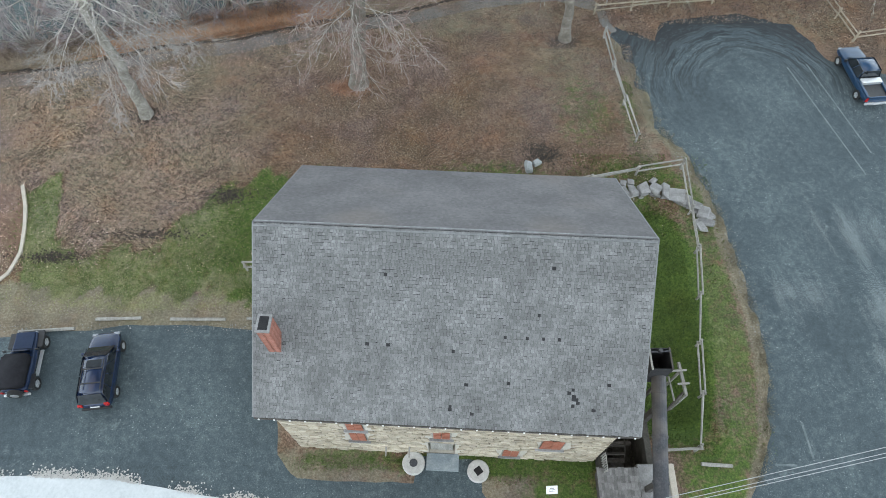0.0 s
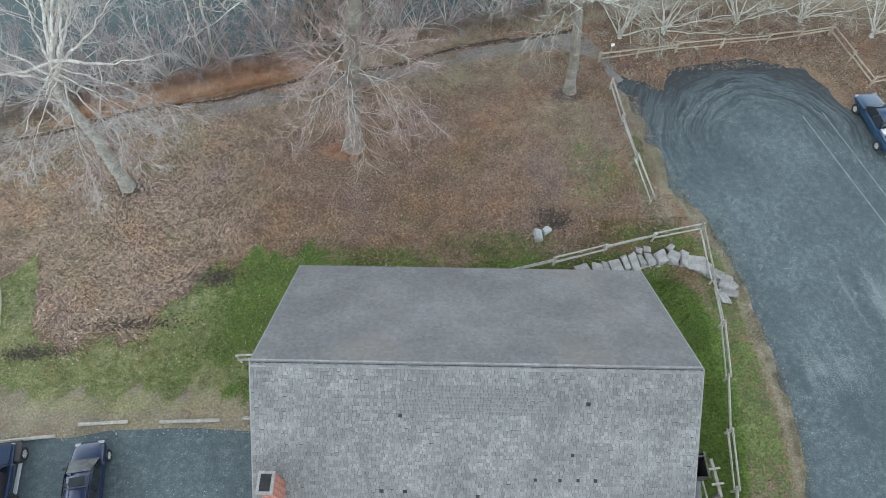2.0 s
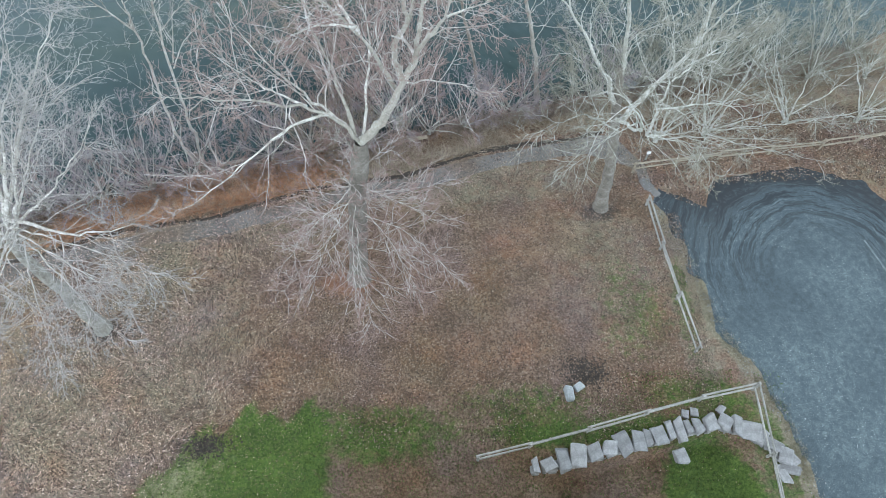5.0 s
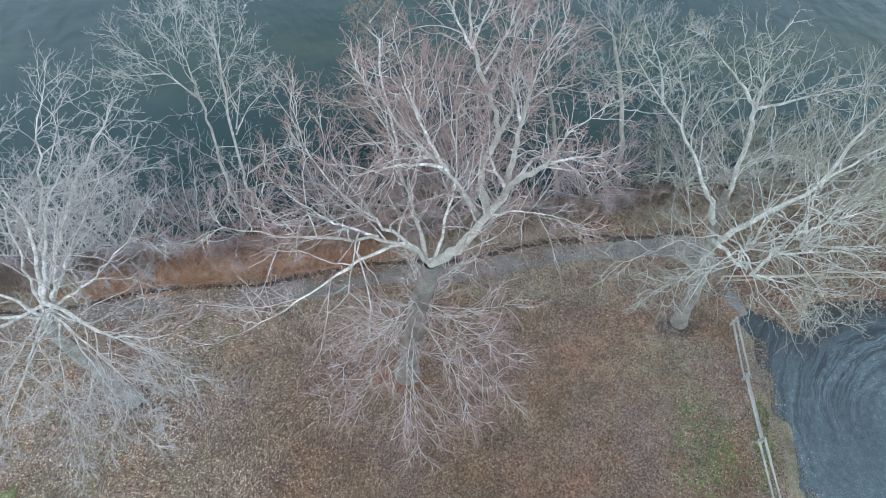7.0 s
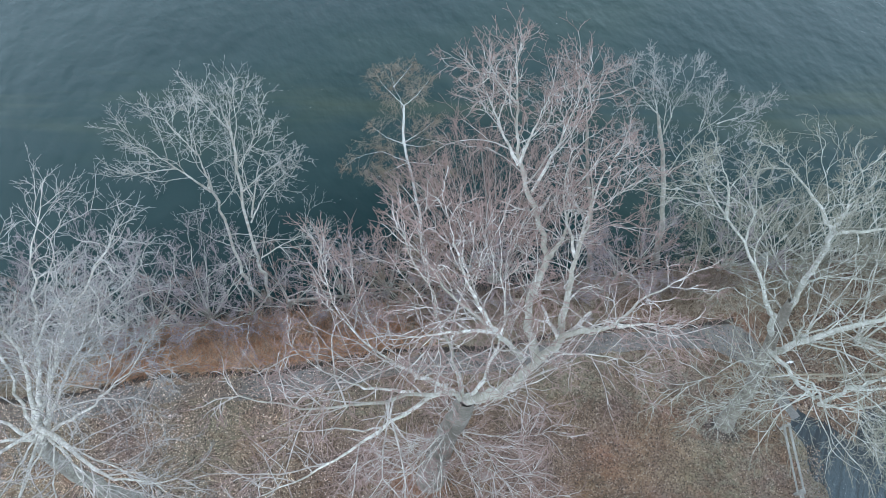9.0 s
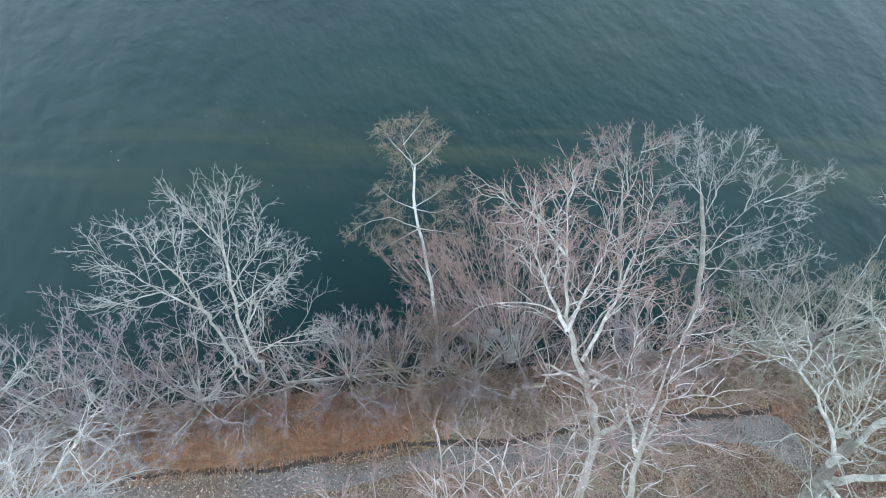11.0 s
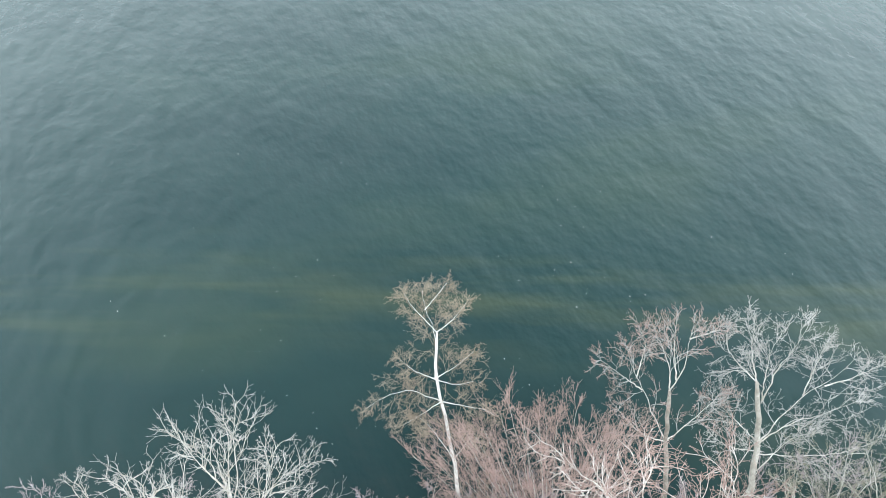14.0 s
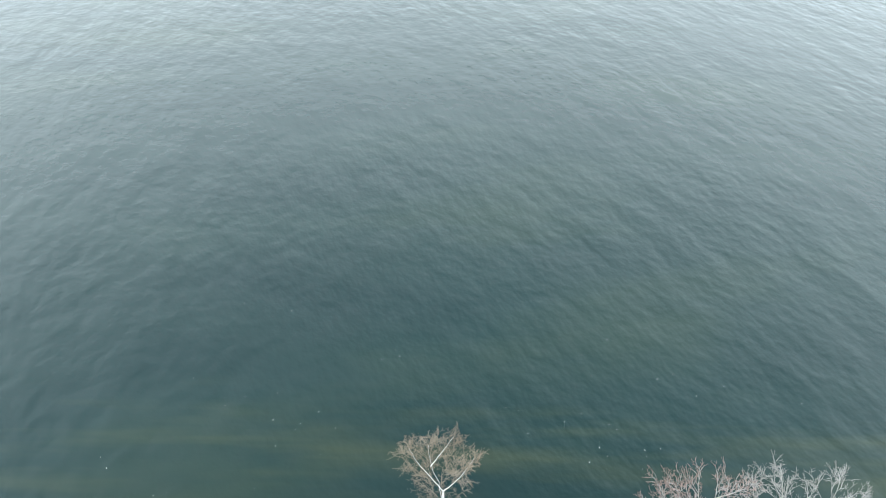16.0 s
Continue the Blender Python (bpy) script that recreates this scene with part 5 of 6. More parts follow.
for k in range(20):
    a = 2 * math.pi * k / 20
    part("paddle", box_bm(-.5, .5, -.02, .02, 1.2, 1.5), darkwood, wheel, m=pose(0, 0, 0, 360 * k / 20, 0, 0))
part("axle", rod_bm((-.9, 0, 0), (1.2, 0, 0), .12, .12, 10), darkwood, wheel)

shed = thing("shed", "low shed roof of dark weathered shingles by the pit", "shed", (0, 0, 0))
part("wall", box_bm(8.3, 10.4, 2.2, 7.1, -.2, .8), darkwood, shed)
roof = part("roof", box_bm(8.2, 10.45, 2.0, 7.3, .8, .92, .01), darkwood, shed, "weathered wood-shingle roof")
rk = np.random.default_rng(12)
shing = surface("wood_shingle", (.10, .095, .09), (.17, .165, .16), (.27, .265, .26), 3, .9, 7, vary=.3)
for r in range(14):
    x = 8.22
    while x < 10.4:
        w = float(rk.uniform(.12, .22))
        y = 7.2 - r * .36
        part("shingle", box_bm(x, min(x + w - .01, 10.46), y - .38, y + float(rk.uniform(0, .08)), .925 + .004 * (r % 2), .945 + float(rk.uniform(0, .02))), shing, roof)
        x += w
lattice = thing("lattice_panel", "weathered slatted timber panel at the mill corner above the pit", "lattice", (8.62, 7.45, .6))
for k in range(8):
    part("slat", box_bm(-.03, .03, -.46 + k * .125, -.41 + k * .125, 0, .95, .006), greywood, lattice)
for z in (.08, .86):
    part("rail", box_bm(.03, .07, -.5, .52, z, z + .07, .006), greywood, lattice)
slab = thing("pit_slab", "grey concrete slab beside the penstock", "slab", (0, 0, 0))
part("slab", box_bm(10.5, 12.2, 2.2, 7.5, -.1, .55, .03), capstone, slab)
part("edge_beam", box_bm(12.1, 12.45, 2.2, 7.5, .555, .75, .03), kerbmat, slab)

pipe = thing("penstock_pipe", "thick dull iron penstock pipe leading to the hopper", "pipe", (0, 0, 0))
part("pipe", rod_bm((11.6, 11.6, 3.2), (10.75, 5.2, 2.95), .39, .38, 20), rustpipe, pipe)
part("pipe", rod_bm((10.75, 5.2, 2.95), (10.55, .5, 2.9), .38, .38, 20), rustpipe, pipe)
for t in (.15, .5, .85, 1.0):
    c = Vector((11.6, 11.6, 3.2)).lerp(Vector((10.75, 5.2, 2.95)), t)
    part("collar", rod_bm(c + Vector((.01, .07, 0)), c - Vector((.01, .07, 0)), .42, .42, 20), rustpipe, pipe)
for y, x in ((10, 11.4), (6.2, 10.9), (3, 10.65)):
    part("support", box_bm(x - .15, x + .15, y - .15, y + .15, -1.3 if y > 8 else 0, 2.65, .02), darkwood, pipe)

hop = thing("flume_hopper", "open black timber hopper at the head of the penstock", "hopper", (11.42, 12.1, 0))
for x0, x1, y0, y1 in ((-.56, -.5, -.6, .6), (.5, .56, -.6, .6), (-.5, .5, -.6, -.54), (-.5, .5, .54, .6)):
    part("board", box_bm(x0, x1, y0, y1, 2.4, 4.5, .01), tarwood, hop)
part("bottom", box_bm(-.5, .5, -.54, .54, 2.4, 2.48), ironblack, hop)
part("crossbar", rod_bm((-.58, .35, 4.52), (.58, .4, 4.54), .045, .045, 8), rustpipe, hop)
part("gate_wheel", rod_bm((.0, .36, 4.5), (.0, .38, 4.75), .11, .11, 12), rustpipe, hop)
for s in (-1, 1):
    part("rim", box_bm(s * .53 - .05, s * .53 + .05, -.62, .62, 4.505, 4.56, .01), greywood if s < 0 else darkwood, hop)
for x in (-.48, .48):
    for y in (-.5, .5):
        part("leg", box_bm(x - .08, x + .08, y - .08, y + .08, -1.4, 2.41), darkwood, hop)
frame_t = thing("timber_frame", "weathered timber trestle beside the hopper", "trestle", (0, 0, 0))
for a, b, r, m in (((13.36, 12.85, 1.75), (13.45, 11.0, 1.75), .11, greywood), ((12.85, 12.3, 1.88), (13.68, 12.36, 1.88), .07, greywood), ((13.05, 11.55, 1.88), (13.7, 11.6, 1.88), .07, greywood),
                   ((12.78, 12.15, 1.4), (12.86, 10.75, 1.4), .06, greywood), ((13.38, 11.15, 1.6), (12.1, 9.9, -.6), .08, darkwood), ((12.0, 12.3, 1.6), (12.9, 12.32, 1.7), .06, darkwood)):
    part("beam", rod_bm(a, b, r, r, 4, .05), m, frame_t)
for x, y in ((13.45, 12.4), (13.5, 11.0)):
    part("post", rod_bm((x, y, -1.35), (x, y, 1.7), .09, .08, 4, .05), greywood, frame_t)

# ---- curved dry-stone wall ----
ret = thing("dry_stone_wall", "curved dry-stone retaining wall with pale flat capstones", "stone wall", (0, 0, 0))
x = 3.4
rr = np.random.default_rng(44)
k = 0
while x < 17.3:
    w = float(rr.uniform(.42, 1.0))
    xc = x + w / 2
    y = float(arc_y(xc)) + .42
    sl = math.degrees(math.atan2(float(arc_y(xc + .2)) - float(arc_y(xc - .2)), .4))
    dpt = float(rr.uniform(.65, 1.3))
    child("capstone", stone_mesh("capstone", w / max(.55, math.cos(math.radians(sl))) * .86, dpt, .24, 500 + k, capstone), ret, m=pose(xc, y, .28, rr.normal() * 5, rr.normal() * 5, sl + rr.normal() * 13))
    if rr.random() < .3 and x > 6:
        child("capstone", stone_mesh("capstone", .5, .4, .2, 700 + k, capstone), ret, m=pose(xc, y + .8, .1, 0, 0, rr.uniform(0, 90)))
    # top two courses match the capstones, those below take the darker stone
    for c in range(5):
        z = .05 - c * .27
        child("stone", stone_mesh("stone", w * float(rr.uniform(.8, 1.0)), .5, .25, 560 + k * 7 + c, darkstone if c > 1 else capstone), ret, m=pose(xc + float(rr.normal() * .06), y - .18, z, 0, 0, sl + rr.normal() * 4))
    x += w * max(.5, math.cos(math.radians(sl)))
    k += 1
for j, (x, y, a) in enumerate(((17.3, 24.0, 40), (17.8, 23.9, 60), (17.6, 23.2, 20), (17.2, 22.9, 75))):
    child("capstone", stone_mesh("capstone", .95, .55, .22, 800 + j, capstone), ret, m=pose(x, y, .12, 4, -5, -a))
child("capstone", stone_mesh("capstone", .75, .75, .3, 820, capstone), ret, m=pose(11.9, 24.1, -.1, 0, 0, 5))


# ---- fences and logs ----
def rail_fence(name, label, posts, rails, material, seed, group=""):
    """A split-rail fence: posts with rough rails between them."""
    f = thing(name, label, "fence", (posts[0][0], posts[0][1], float(ground_height(*posts[0]))), 0, group)
    o = Vector(f.location)
    r = random.Random(seed)
    tops = []
    for k, (x, y) in enumerate(posts):
        g = float(ground_height(x, y))
        part("post", rod_bm(Vector((x, y, g - .3)) - o, Vector((x + r.uniform(-.04, .04), y + r.uniform(-.04, .04), g + 1.12 + r.uniform(-.05, .05))) - o, .085, .075, 6, .12, seed + k), material, f)
        tops.append(Vector((x, y, g)))
    for k, (a, b) in enumerate(zip(tops, tops[1:])):
        d = (b - a).normalized() * .12
        side = Vector((-d.y, d.x, 0)) * .45
        for j, h in enumerate(rails):
            u = side * (1 if (k + j) % 2 else -1)
            part("rail", rod_bm(a - d + u + Vector((0, 0, h + r.uniform(-.05, .05))) - o, b + d + u + Vector((0, 0, h + r.uniform(-.05, .05))) - o, .058 + r.uniform(0, .015), .052, 6, .2, seed * 3 + k * 5 + j), material, f)
    return f


rail_fence("split_rail_fence", "pale weathered two-rail split fence along the lot", [(12.95, 40.7), (13.2, 37.2), (13.55, 33.6), (13.95, 30.1)], (.5, .95), greywood, 3, "rail fences")
rail_fence("split_rail_fence", "weathered split-rail fence above the stone wall", [(.5, 24.2), (3.42, 24.8), (6.77, 25.56), (10.2, 26.39), (13.52, 27.16), (16.75, 27.75)], (.55, .95), greywood, 4, "rail fences")
rail_fence("split_rail_fence", "weathered split-rail fence round the grassy yard", [(16.78, 27.7), (16.6, 23.9), (16.45, 20.9), (15.95, 17.6), (15.4, 14.6), (15.05, 11.5), (14.1, 8.4)], (.55, .95), greywood, 5, "rail fences")
rail_fence("split_rail_fence", "short weathered split-rail fence at the wheel pit", [(14.0, 8.3), (12.2, 8.2)], (.6, .95), greywood, 6, "rail fences")
rail_fence("split_rail_fence", "tan split-rail fence at the end of the lot", [(12.5, 43.5), (15.6, 43.9), (18.8, 44.4), (22.5, 44.75), (26.3, 45.1), (29, 45.5), (31.6, 45.95)], (.5, .9), tanwood, 7, "rail fences")
rail_fence("split_rail_fence", "tan split-rail fence running beside the brush", [(31.7, 45.9), (32.3, 43), (32.85, 40.3)], (.5, .9), tanwood, 8, "rail fences")
rail_fence("split_rail_fence", "tan split-rail fence beyond the parked pickup", [(32.95, 40.3), (36, 40.9), (39, 41.4), (42, 42)], (.5, .9), tanwood, 9, "rail fences")
rail_fence("split_rail_fence", "short rail fence meeting the mill's end wall", [(-12.6, 19.65), (-9.9, 19.75), (-7.9, 19.8)], (.55, .95), greywood, 10, "rail fences")
for k, (a, b) in enumerate((((-25.9, 15.35), (-22.55, 15.6)), ((-21.4, 16.2), (-18.6, 16.28)), ((-16.8, 16.2), (-13.4, 16.2)), ((-12.1, 16.25), (-8.6, 16.2)), ((14.2, 7.6), (15.9, 7.5)))):
    m = Vector(((a[0] + b[0]) / 2, (a[1] + b[1]) / 2, .1))
    lg = thing("log_bumper", "long weathered squared log lying as a wheel stop", "log", tuple(m), 0, "parking logs")
    part("log", rod_bm(Vector((*a, .09)) - m, Vector((*b, .09)) - m, .11, .10, 7, .1, 40 + k), greywood, lg)

# ---- loose things by the mill ----
for x, y, r, sq in ((-1.62, 7.62, .62, False), (1.92, 7.2, .6, True)):
    ms = thing("millstone", "old round millstone lying flat by the door" if not sq else "old round millstone with a square eye lying in the grass", "millstone", (x, y, 0), 35 if sq else 0, "millstones")
    bm = bmesh.new()
    prof = [(.17, .32), (r - .05, .33), (r, .28), (r, .02), (.17, .02)]
    n = 40
    rg = []
    for i in range(n):
        a = 2 * math.pi * i / n
        rg.append([bm.verts.new((math.cos(a) * p, math.sin(a) * p, z)) for p, z in prof])
    for i in range(n):
        j = (i + 1) % n
        for q in range(5):
            bm.faces.new((rg[i][q], rg[j][q], rg[j][(q + 1) % 5], rg[i][(q + 1) % 5]))
    bmesh.ops.recalc_face_normals(bm, faces=list(bm.faces))
    part("stone", bm, millstone_m, ms)
    if sq:
        part("eye", box_bm(-.2, .2, -.2, .2, .2, .34, .01), ironblack, ms, "dark square eye")
    else:
        part("eye", rod_bm((0, 0, .1), (0, 0, .35), .24, .22, 16), rustpipe, ms, "rusty iron eye ring")
sg = thing("sign", "small white information sign on a post in the grass", "sign", (5.75, 6.15, 0), 0)
part("post", rod_bm((0, .05, -.1), (0, .05, .8), .045, .045, 6), darkwood, sg)
board = part("board", box_bm(-.3, .3, -.03, .02, -.22, .22, .006), signwhite, sg, m=pose(0, 0, .85, -55, 0, 3))
for k, (w, h) in enumerate(((.2, .04), (.34, .025), (.3, .025))):
    part("text_bar", box_bm(-w / 2, w / 2, -.036, -.031, .08 - k * .08, .08 - k * .08 + h), ink, board)
for k, (x, y, a, b, c) in enumerate(((6.05, 27.75, .55, .8, .5), (6.65, 28.15, .6, .4, .35))):
    rk_ = thing("rock", "pale lichened boulder lying in the leaves", "rock", (x, y, .12), 30 * k, "boulders")
    child("stone", stone_mesh("stone", a, b, c, 900 + k, rockmat), rk_)
kb = thing("kerb_edging", "curved pale kerb edging a red mulch bed", "kerb", (0, 0, 0))
kp = [(-29.2, 26.2), (-28.4, 24.4), (-27.9, 22.6), (-27.6, 20.9), (-27.9, 19.4), (-28.8, 18.4)]
for a, b in zip(kp, kp[1:]):
    part("kerb_stone", rod_bm((*a, .02), (*b, .02), .15, .15, 4, .08, 5), kerbmat, kb)
sheet("mulch_bed", [(-29.4, 26.2), (-28.6, 24.4), (-28.1, 22.6), (-27.8, 20.9), (-28.1, 19.4), (-29, 18.4), (-34, 18), (-34, 27)], .013, mulch, "bed of red-brown mulch", "ground", .05, .4, 9)
tk = thing("fallen_log", "pale broken log lying by the trail", "log", (-2.6, 46.9, -.1), 8)
part("log", rod_bm((-.7, 0, .1), (.7, .05, .12), .16, .13, 8, .12, 4), tanwood, tk)
fl = thing("driftwood_log", "long pale driftwood log lying along the shore", "log", (-13.44, 46.15, -0.75))
flo = Vector(fl.location)
part("log", rod_bm(Vector((-16.99, 45.48, -0.7)) - flo, Vector((-9.74, 47.15, -0.7)) - flo, .13, .06, 7, .12, 6), bark_bank, fl)
wb = thing("marker_post", "small white marker post by the lot corner", "post", (13.6, 44.5, 0))
part("post", box_bm(-.05, .05, -.05, .05, 0, 1.0), greywood, wb)
part("plate", box_bm(-.14, .14, -.07, -.052, .75, 1.05, .004), signwhite, wb, "white plate")
for k, (x, y, l, a) in enumerate(((20.45, 8.9, 2.0, 3), (18.9, 7.55, 1.2, 88), (28.3, 32.35, 10.7, 15.2), (29.6, 33.45, 9.0, 14.2))):
    ln = thing("painted_line", "worn white parking line on the lot", "marking", (x, y, .018), a, "parking lines", "structure")
    part("line", box_bm(-.06, .06, -l / 2, l / 2, 0, .006), paintline, ln)
for k, (z, y0, y1) in enumerate(((8, 1.9, 9.4), (7.9, 1.72, 9.15), (7.85, 1.65, 8.95))):
    wire = thing("overhead_cable", "thin grey overhead cable crossing the lot", "cable", (0, 0, 0), 0, "overhead cables")
    cu = [(-4.5 + 36 * t, y0 + (y1 - y0) * t, z - 1.6 * t * (1 - t) * .6) for t in np.linspace(0, 1, 15)]
    v, q = tubes(np.array(cu)[None], np.full((1, 15), .014), 6)
    child("cable", array_mesh("cable", v, q, cablemat), wire)


# ---- vehicles ----
def loft(stations):
    """A closed hull from rings of equal length, nose to tail."""
    bm = bmesh.new()
    rings = [[bm.verts.new(p) for p in s] for s in stations]
    n = len(rings[0])
    for a, b in zip(rings, rings[1:]):
        for i in range(n):
            bm.faces.new((a[i], a[(i + 1) % n], b[(i + 1) % n], b[i]))
    bm.faces.new(rings[0][::-1])
    bm.faces.new(rings[-1])
    bmesh.ops.recalc_face_normals(bm, faces=list(bm.faces))
    for f in bm.faces:
        f.smooth = True
    return bm


def rounded(ob):
    m = ob.modifiers.new("round", 'SUBSURF')
    m.levels = m.render_levels = 2
    return ob


def hull(spec):
    """Rings of a car's lower body: (y, half width, bottom, belt, top)."""
    out = []
    for y, w, zb, zbelt, zt in spec:
        half = [(w * .88, zb), (w, zb + .2), (w, zbelt - .06), (w * .95, zbelt + .02), (w * .72, zt), (w * .3, zt + .02)]
        out.append([(x, y, z) for x, z in half] + [(-x, y, z) for x, z in half[::-1]])
    return out


def cabin(y0, y1, y2, y3, zb, zt, w, wt):
    """Greenhouse: foot of rear glass, rear of roof, front of roof, foot of windscreen."""
    bm = bmesh.new()
    c = [(y0, zb, w), (y1, zt, wt), (y2, zt, wt), (y3, zb, w)]
    L = [bm.verts.new((-ww, y, z)) for y, z, ww in c]
    R = [bm.verts.new((ww, y, z)) for y, z, ww in c]
    bm.faces.new(L)
    bm.faces.new(R[::-1])
    for i in range(4):
        j = (i + 1) % 4
        bm.faces.new((L[i], R[i], R[j], L[j]))
    bmesh.ops.recalc_face_normals(bm, faces=list(bm.faces))
    bmesh.ops.bevel(bm, geom=list(bm.edges), offset=.13, segments=3, affect='EDGES')
    for f in bm.faces:
        f.smooth = True
    return bm


def pane(corners, out=.012):
    """A thin glass plate on four corners, pushed outward a little."""
    bm = bmesh.new()
    p = [Vector(c) for c in corners]
    c = sum(p, Vector()) / 4
    n = (p[1] - p[0]).cross(p[2] - p[0]).normalized()
    if n.dot(c - Vector((0, c.y * .6, .6))) < 0:
        n = -n
    a = [bm.verts.new(c + (q - c) * .9 + n * out * 2.6) for q in p]
    b = [bm.verts.new(c + (q - c) * .9 + n * out * .4) for q in p]
    bm.faces.new(a)
    bm.faces.new(b[::-1])
    for i in range(4):
        j = (i + 1) % 4
        bm.faces.new((a[i], b[i], b[j], a[j]))
    bmesh.ops.recalc_face_normals(bm, faces=list(bm.faces))
    return bm


def wheel_at(root, x, y, r, w):
    s = 1 if x > 0 else -1
    bm = bmesh.new()
    prof = [(r * .62, -w / 2), (r * .93, -w / 2), (r, -w / 3), (r, w / 3), (r * .93, w / 2), (r * .62, w / 2)]
    rg = [[bm.verts.new((d, math.cos(a) * p, math.sin(a) * p)) for p, d in prof] for a in np.arange(24) * math.pi / 12]
    for i in range(24):
        for q in range(6):
            bm.faces.new((rg[i][q], rg[i - 1][q], rg[i - 1][(q + 1) % 6], rg[i][(q + 1) % 6]))
    bmesh.ops.recalc_face_normals(bm, faces=list(bm.faces))
    wh = part("wheel", bm, tyre_m, root, "black tyre on an alloy rim", Matrix.Translation((x, y, r)))
    bm = rod_bm((s * w * .18, 0, 0), (s * w * .42, 0, 0), r * .64, r * .58, 18)
    part("rim", bm, alloy, wh)
    bm = bmesh.new()
    for k in range(5):
        a = 2 * math.pi * k / 5
        rod_bm((s * w * .44, 0, 0), (s * w * .44, math.cos(a) * r * .55, math.sin(a) * r * .55), r * .1, r * .08, 4, 0, 0, bm)
    part("spokes", bm, silver, wh)


def car_glass(root, y0, y1, y2, y3, zb, zt, w, wt, doors):
    part("windscreen", pane([(-w, y3, zb), (w, y3, zb), (wt, y2, zt), (-wt, y2, zt)]), glass, root)
    part("rear_window", pane([(-w, y0, zb), (w, y0, zb), (wt, y1, zt), (-wt, y1, zt)]), glass, root)
    for s in (-1, 1):
        ys = np.linspace(0, 1, doors + 1)
        for a, b in zip(ys, ys[1:]):
            part("side_window", pane([(s * w, y0 + (y3 - y0) * a, zb), (s * w, y0 + (y3 - y0) * b, zb), (s * wt, y1 + (y2 - y1) * b, zt), (s * wt, y1 + (y2 - y1) * a, zt)]), glass, root)


suv = thing("suv", "dark navy estate SUV with roof bars parked at a log", "car", (-19.9, 12.85, 0), 6.5, "parked cars")
rounded(part("body", loft(hull([(-2.28, .72, .45, .8, .95), (-2.2, .85, .32, .95, 1.0), (-1.4, .91, .26, .98, 1.05), (.6, .91, .26, .96, 1.03), (1.3, .9, .28, .9, 1.0), (1.95, .86, .32, .78, .9), (2.2, .74, .38, .66, .74), (2.27, .6, .42, .58, .62)])), navy, suv))
SG = (-2.2, -1.8, .4, 1.25, .98, 1.6, .86, .70)
cb = part("cabin", cabin(*SG), navy, suv, "dark painted roof and pillars")
car_glass(suv, *SG, 4)
part("sunroof", box_bm(-.42, .42, -.25, .2, 1.622, 1.632, .004), glass, suv)
for s in (-1, 1):
    part("roof_rail", rod_bm((s * .58, -1.6, 1.68), (s * .58, .2, 1.68), .025, .025, 6), plastic, suv)
    part("mirror", box_bm(s * 1.0 - .1, s * 1.0 + .1, .78, .92, .98, 1.12, .03), navy, suv)
    part("headlight", box_bm(s * .62 - .16, s * .62 + .16, 2.03, 2.2, .68, .8, .03), clearlens, suv)
    part("tail_light", box_bm(s * .72 - .12, s * .72 + .12, -2.3, -2.16, .8, 1.06, .03), redlens, suv)
for y in (-1.2, -.35):
    part("roof_bar", box_bm(-.6, .6, y - .035, y + .035, 1.68, 1.715, .008), plastic, suv)
part("number_plate", box_bm(-.26, .26, -2.31, -2.285, .68, .8), signwhite, suv)
part("bumper", box_bm(-.82, .82, -2.36, -2.2, .38, .6, .05), plastic, suv)
for x, y in ((.84, 1.42), (-.84, 1.42), (.84, -1.38), (-.84, -1.38)):
    wheel_at(suv, x, y, .35, .22)

jeep = thing("jeep", "dark off-road jeep with a black canvas top", "car", (-24.55, 13.25, 0), 5.5, "parked cars")
rounded(part("body", loft(hull([(-1.85, .72, .5, 1.02, 1.08), (-1.8, .76, .45, 1.05, 1.1), (.45, .76, .45, 1.05, 1.1), (.5, .72, .45, 1.0, 1.06), (1.7, .62, .48, .95, 1.02), (1.75, .58, .5, .9, .97)])), blackpaint, jeep))
part("canvas_top", cabin(-1.82, -1.72, .12, .22, 1.1, 1.83, .75, .68), canvas, jeep, "black canvas soft top")
part("windscreen_frame", pane([(-.72, .55, 1.06), (.72, .55, 1.06), (.66, .25, 1.75), (-.66, .25, 1.75)]), glass, jeep)
part("bonnet", box_bm(-.55, .55, .65, 1.7, 1.04, 1.1, .03), blackpaint, jeep)
for s in (-1, 1):
    for y0, y1 in ((.78, 1.75), (-1.75, -.85)):
        part("fender", box_bm(s * .79 - .2, s * .79 + .2, y0, y1, .82, .9, .03), plastic, jeep)
    part("side_step", box_bm(s * .8 - .1, s * .8 + .1, -.85, .75, .42, .5, .02), silver, jeep)
    part("headlight", rod_bm((s * .42, 1.74, .8), (s * .42, 1.8, .8), .1, .1, 12), clearlens, jeep)
    part("tail_light", box_bm(s * .66 - .07, s * .66 + .07, -1.92, -1.86, .8, .98, .01), redlens, jeep)
    part("mirror", box_bm(s * .92 - .09, s * .92 + .09, .48, .55, 1.12, 1.3, .02), plastic, jeep)
part("front_bumper", box_bm(-.75, .75, 1.82, 1.98, .5, .64, .03), plastic, jeep)
part("rear_bumper", box_bm(-.72, .72, -2.0, -1.86, .48, .62, .03), silver, jeep)
sp = part("spare_wheel", rod_bm((.1, -1.9, .95), (.1, -2.14, .95), .39, .38, 22), tyre_m, jeep)
part("rim", rod_bm((.1, -2.141, .95), (.1, -2.16, .95), .24, .2, 16), alloy, sp)
for x, y in ((.78, 1.27), (-.78, 1.27), (.78, -1.3), (-.78, -1.3)):
    wheel_at(jeep, x, y, .39, .26)

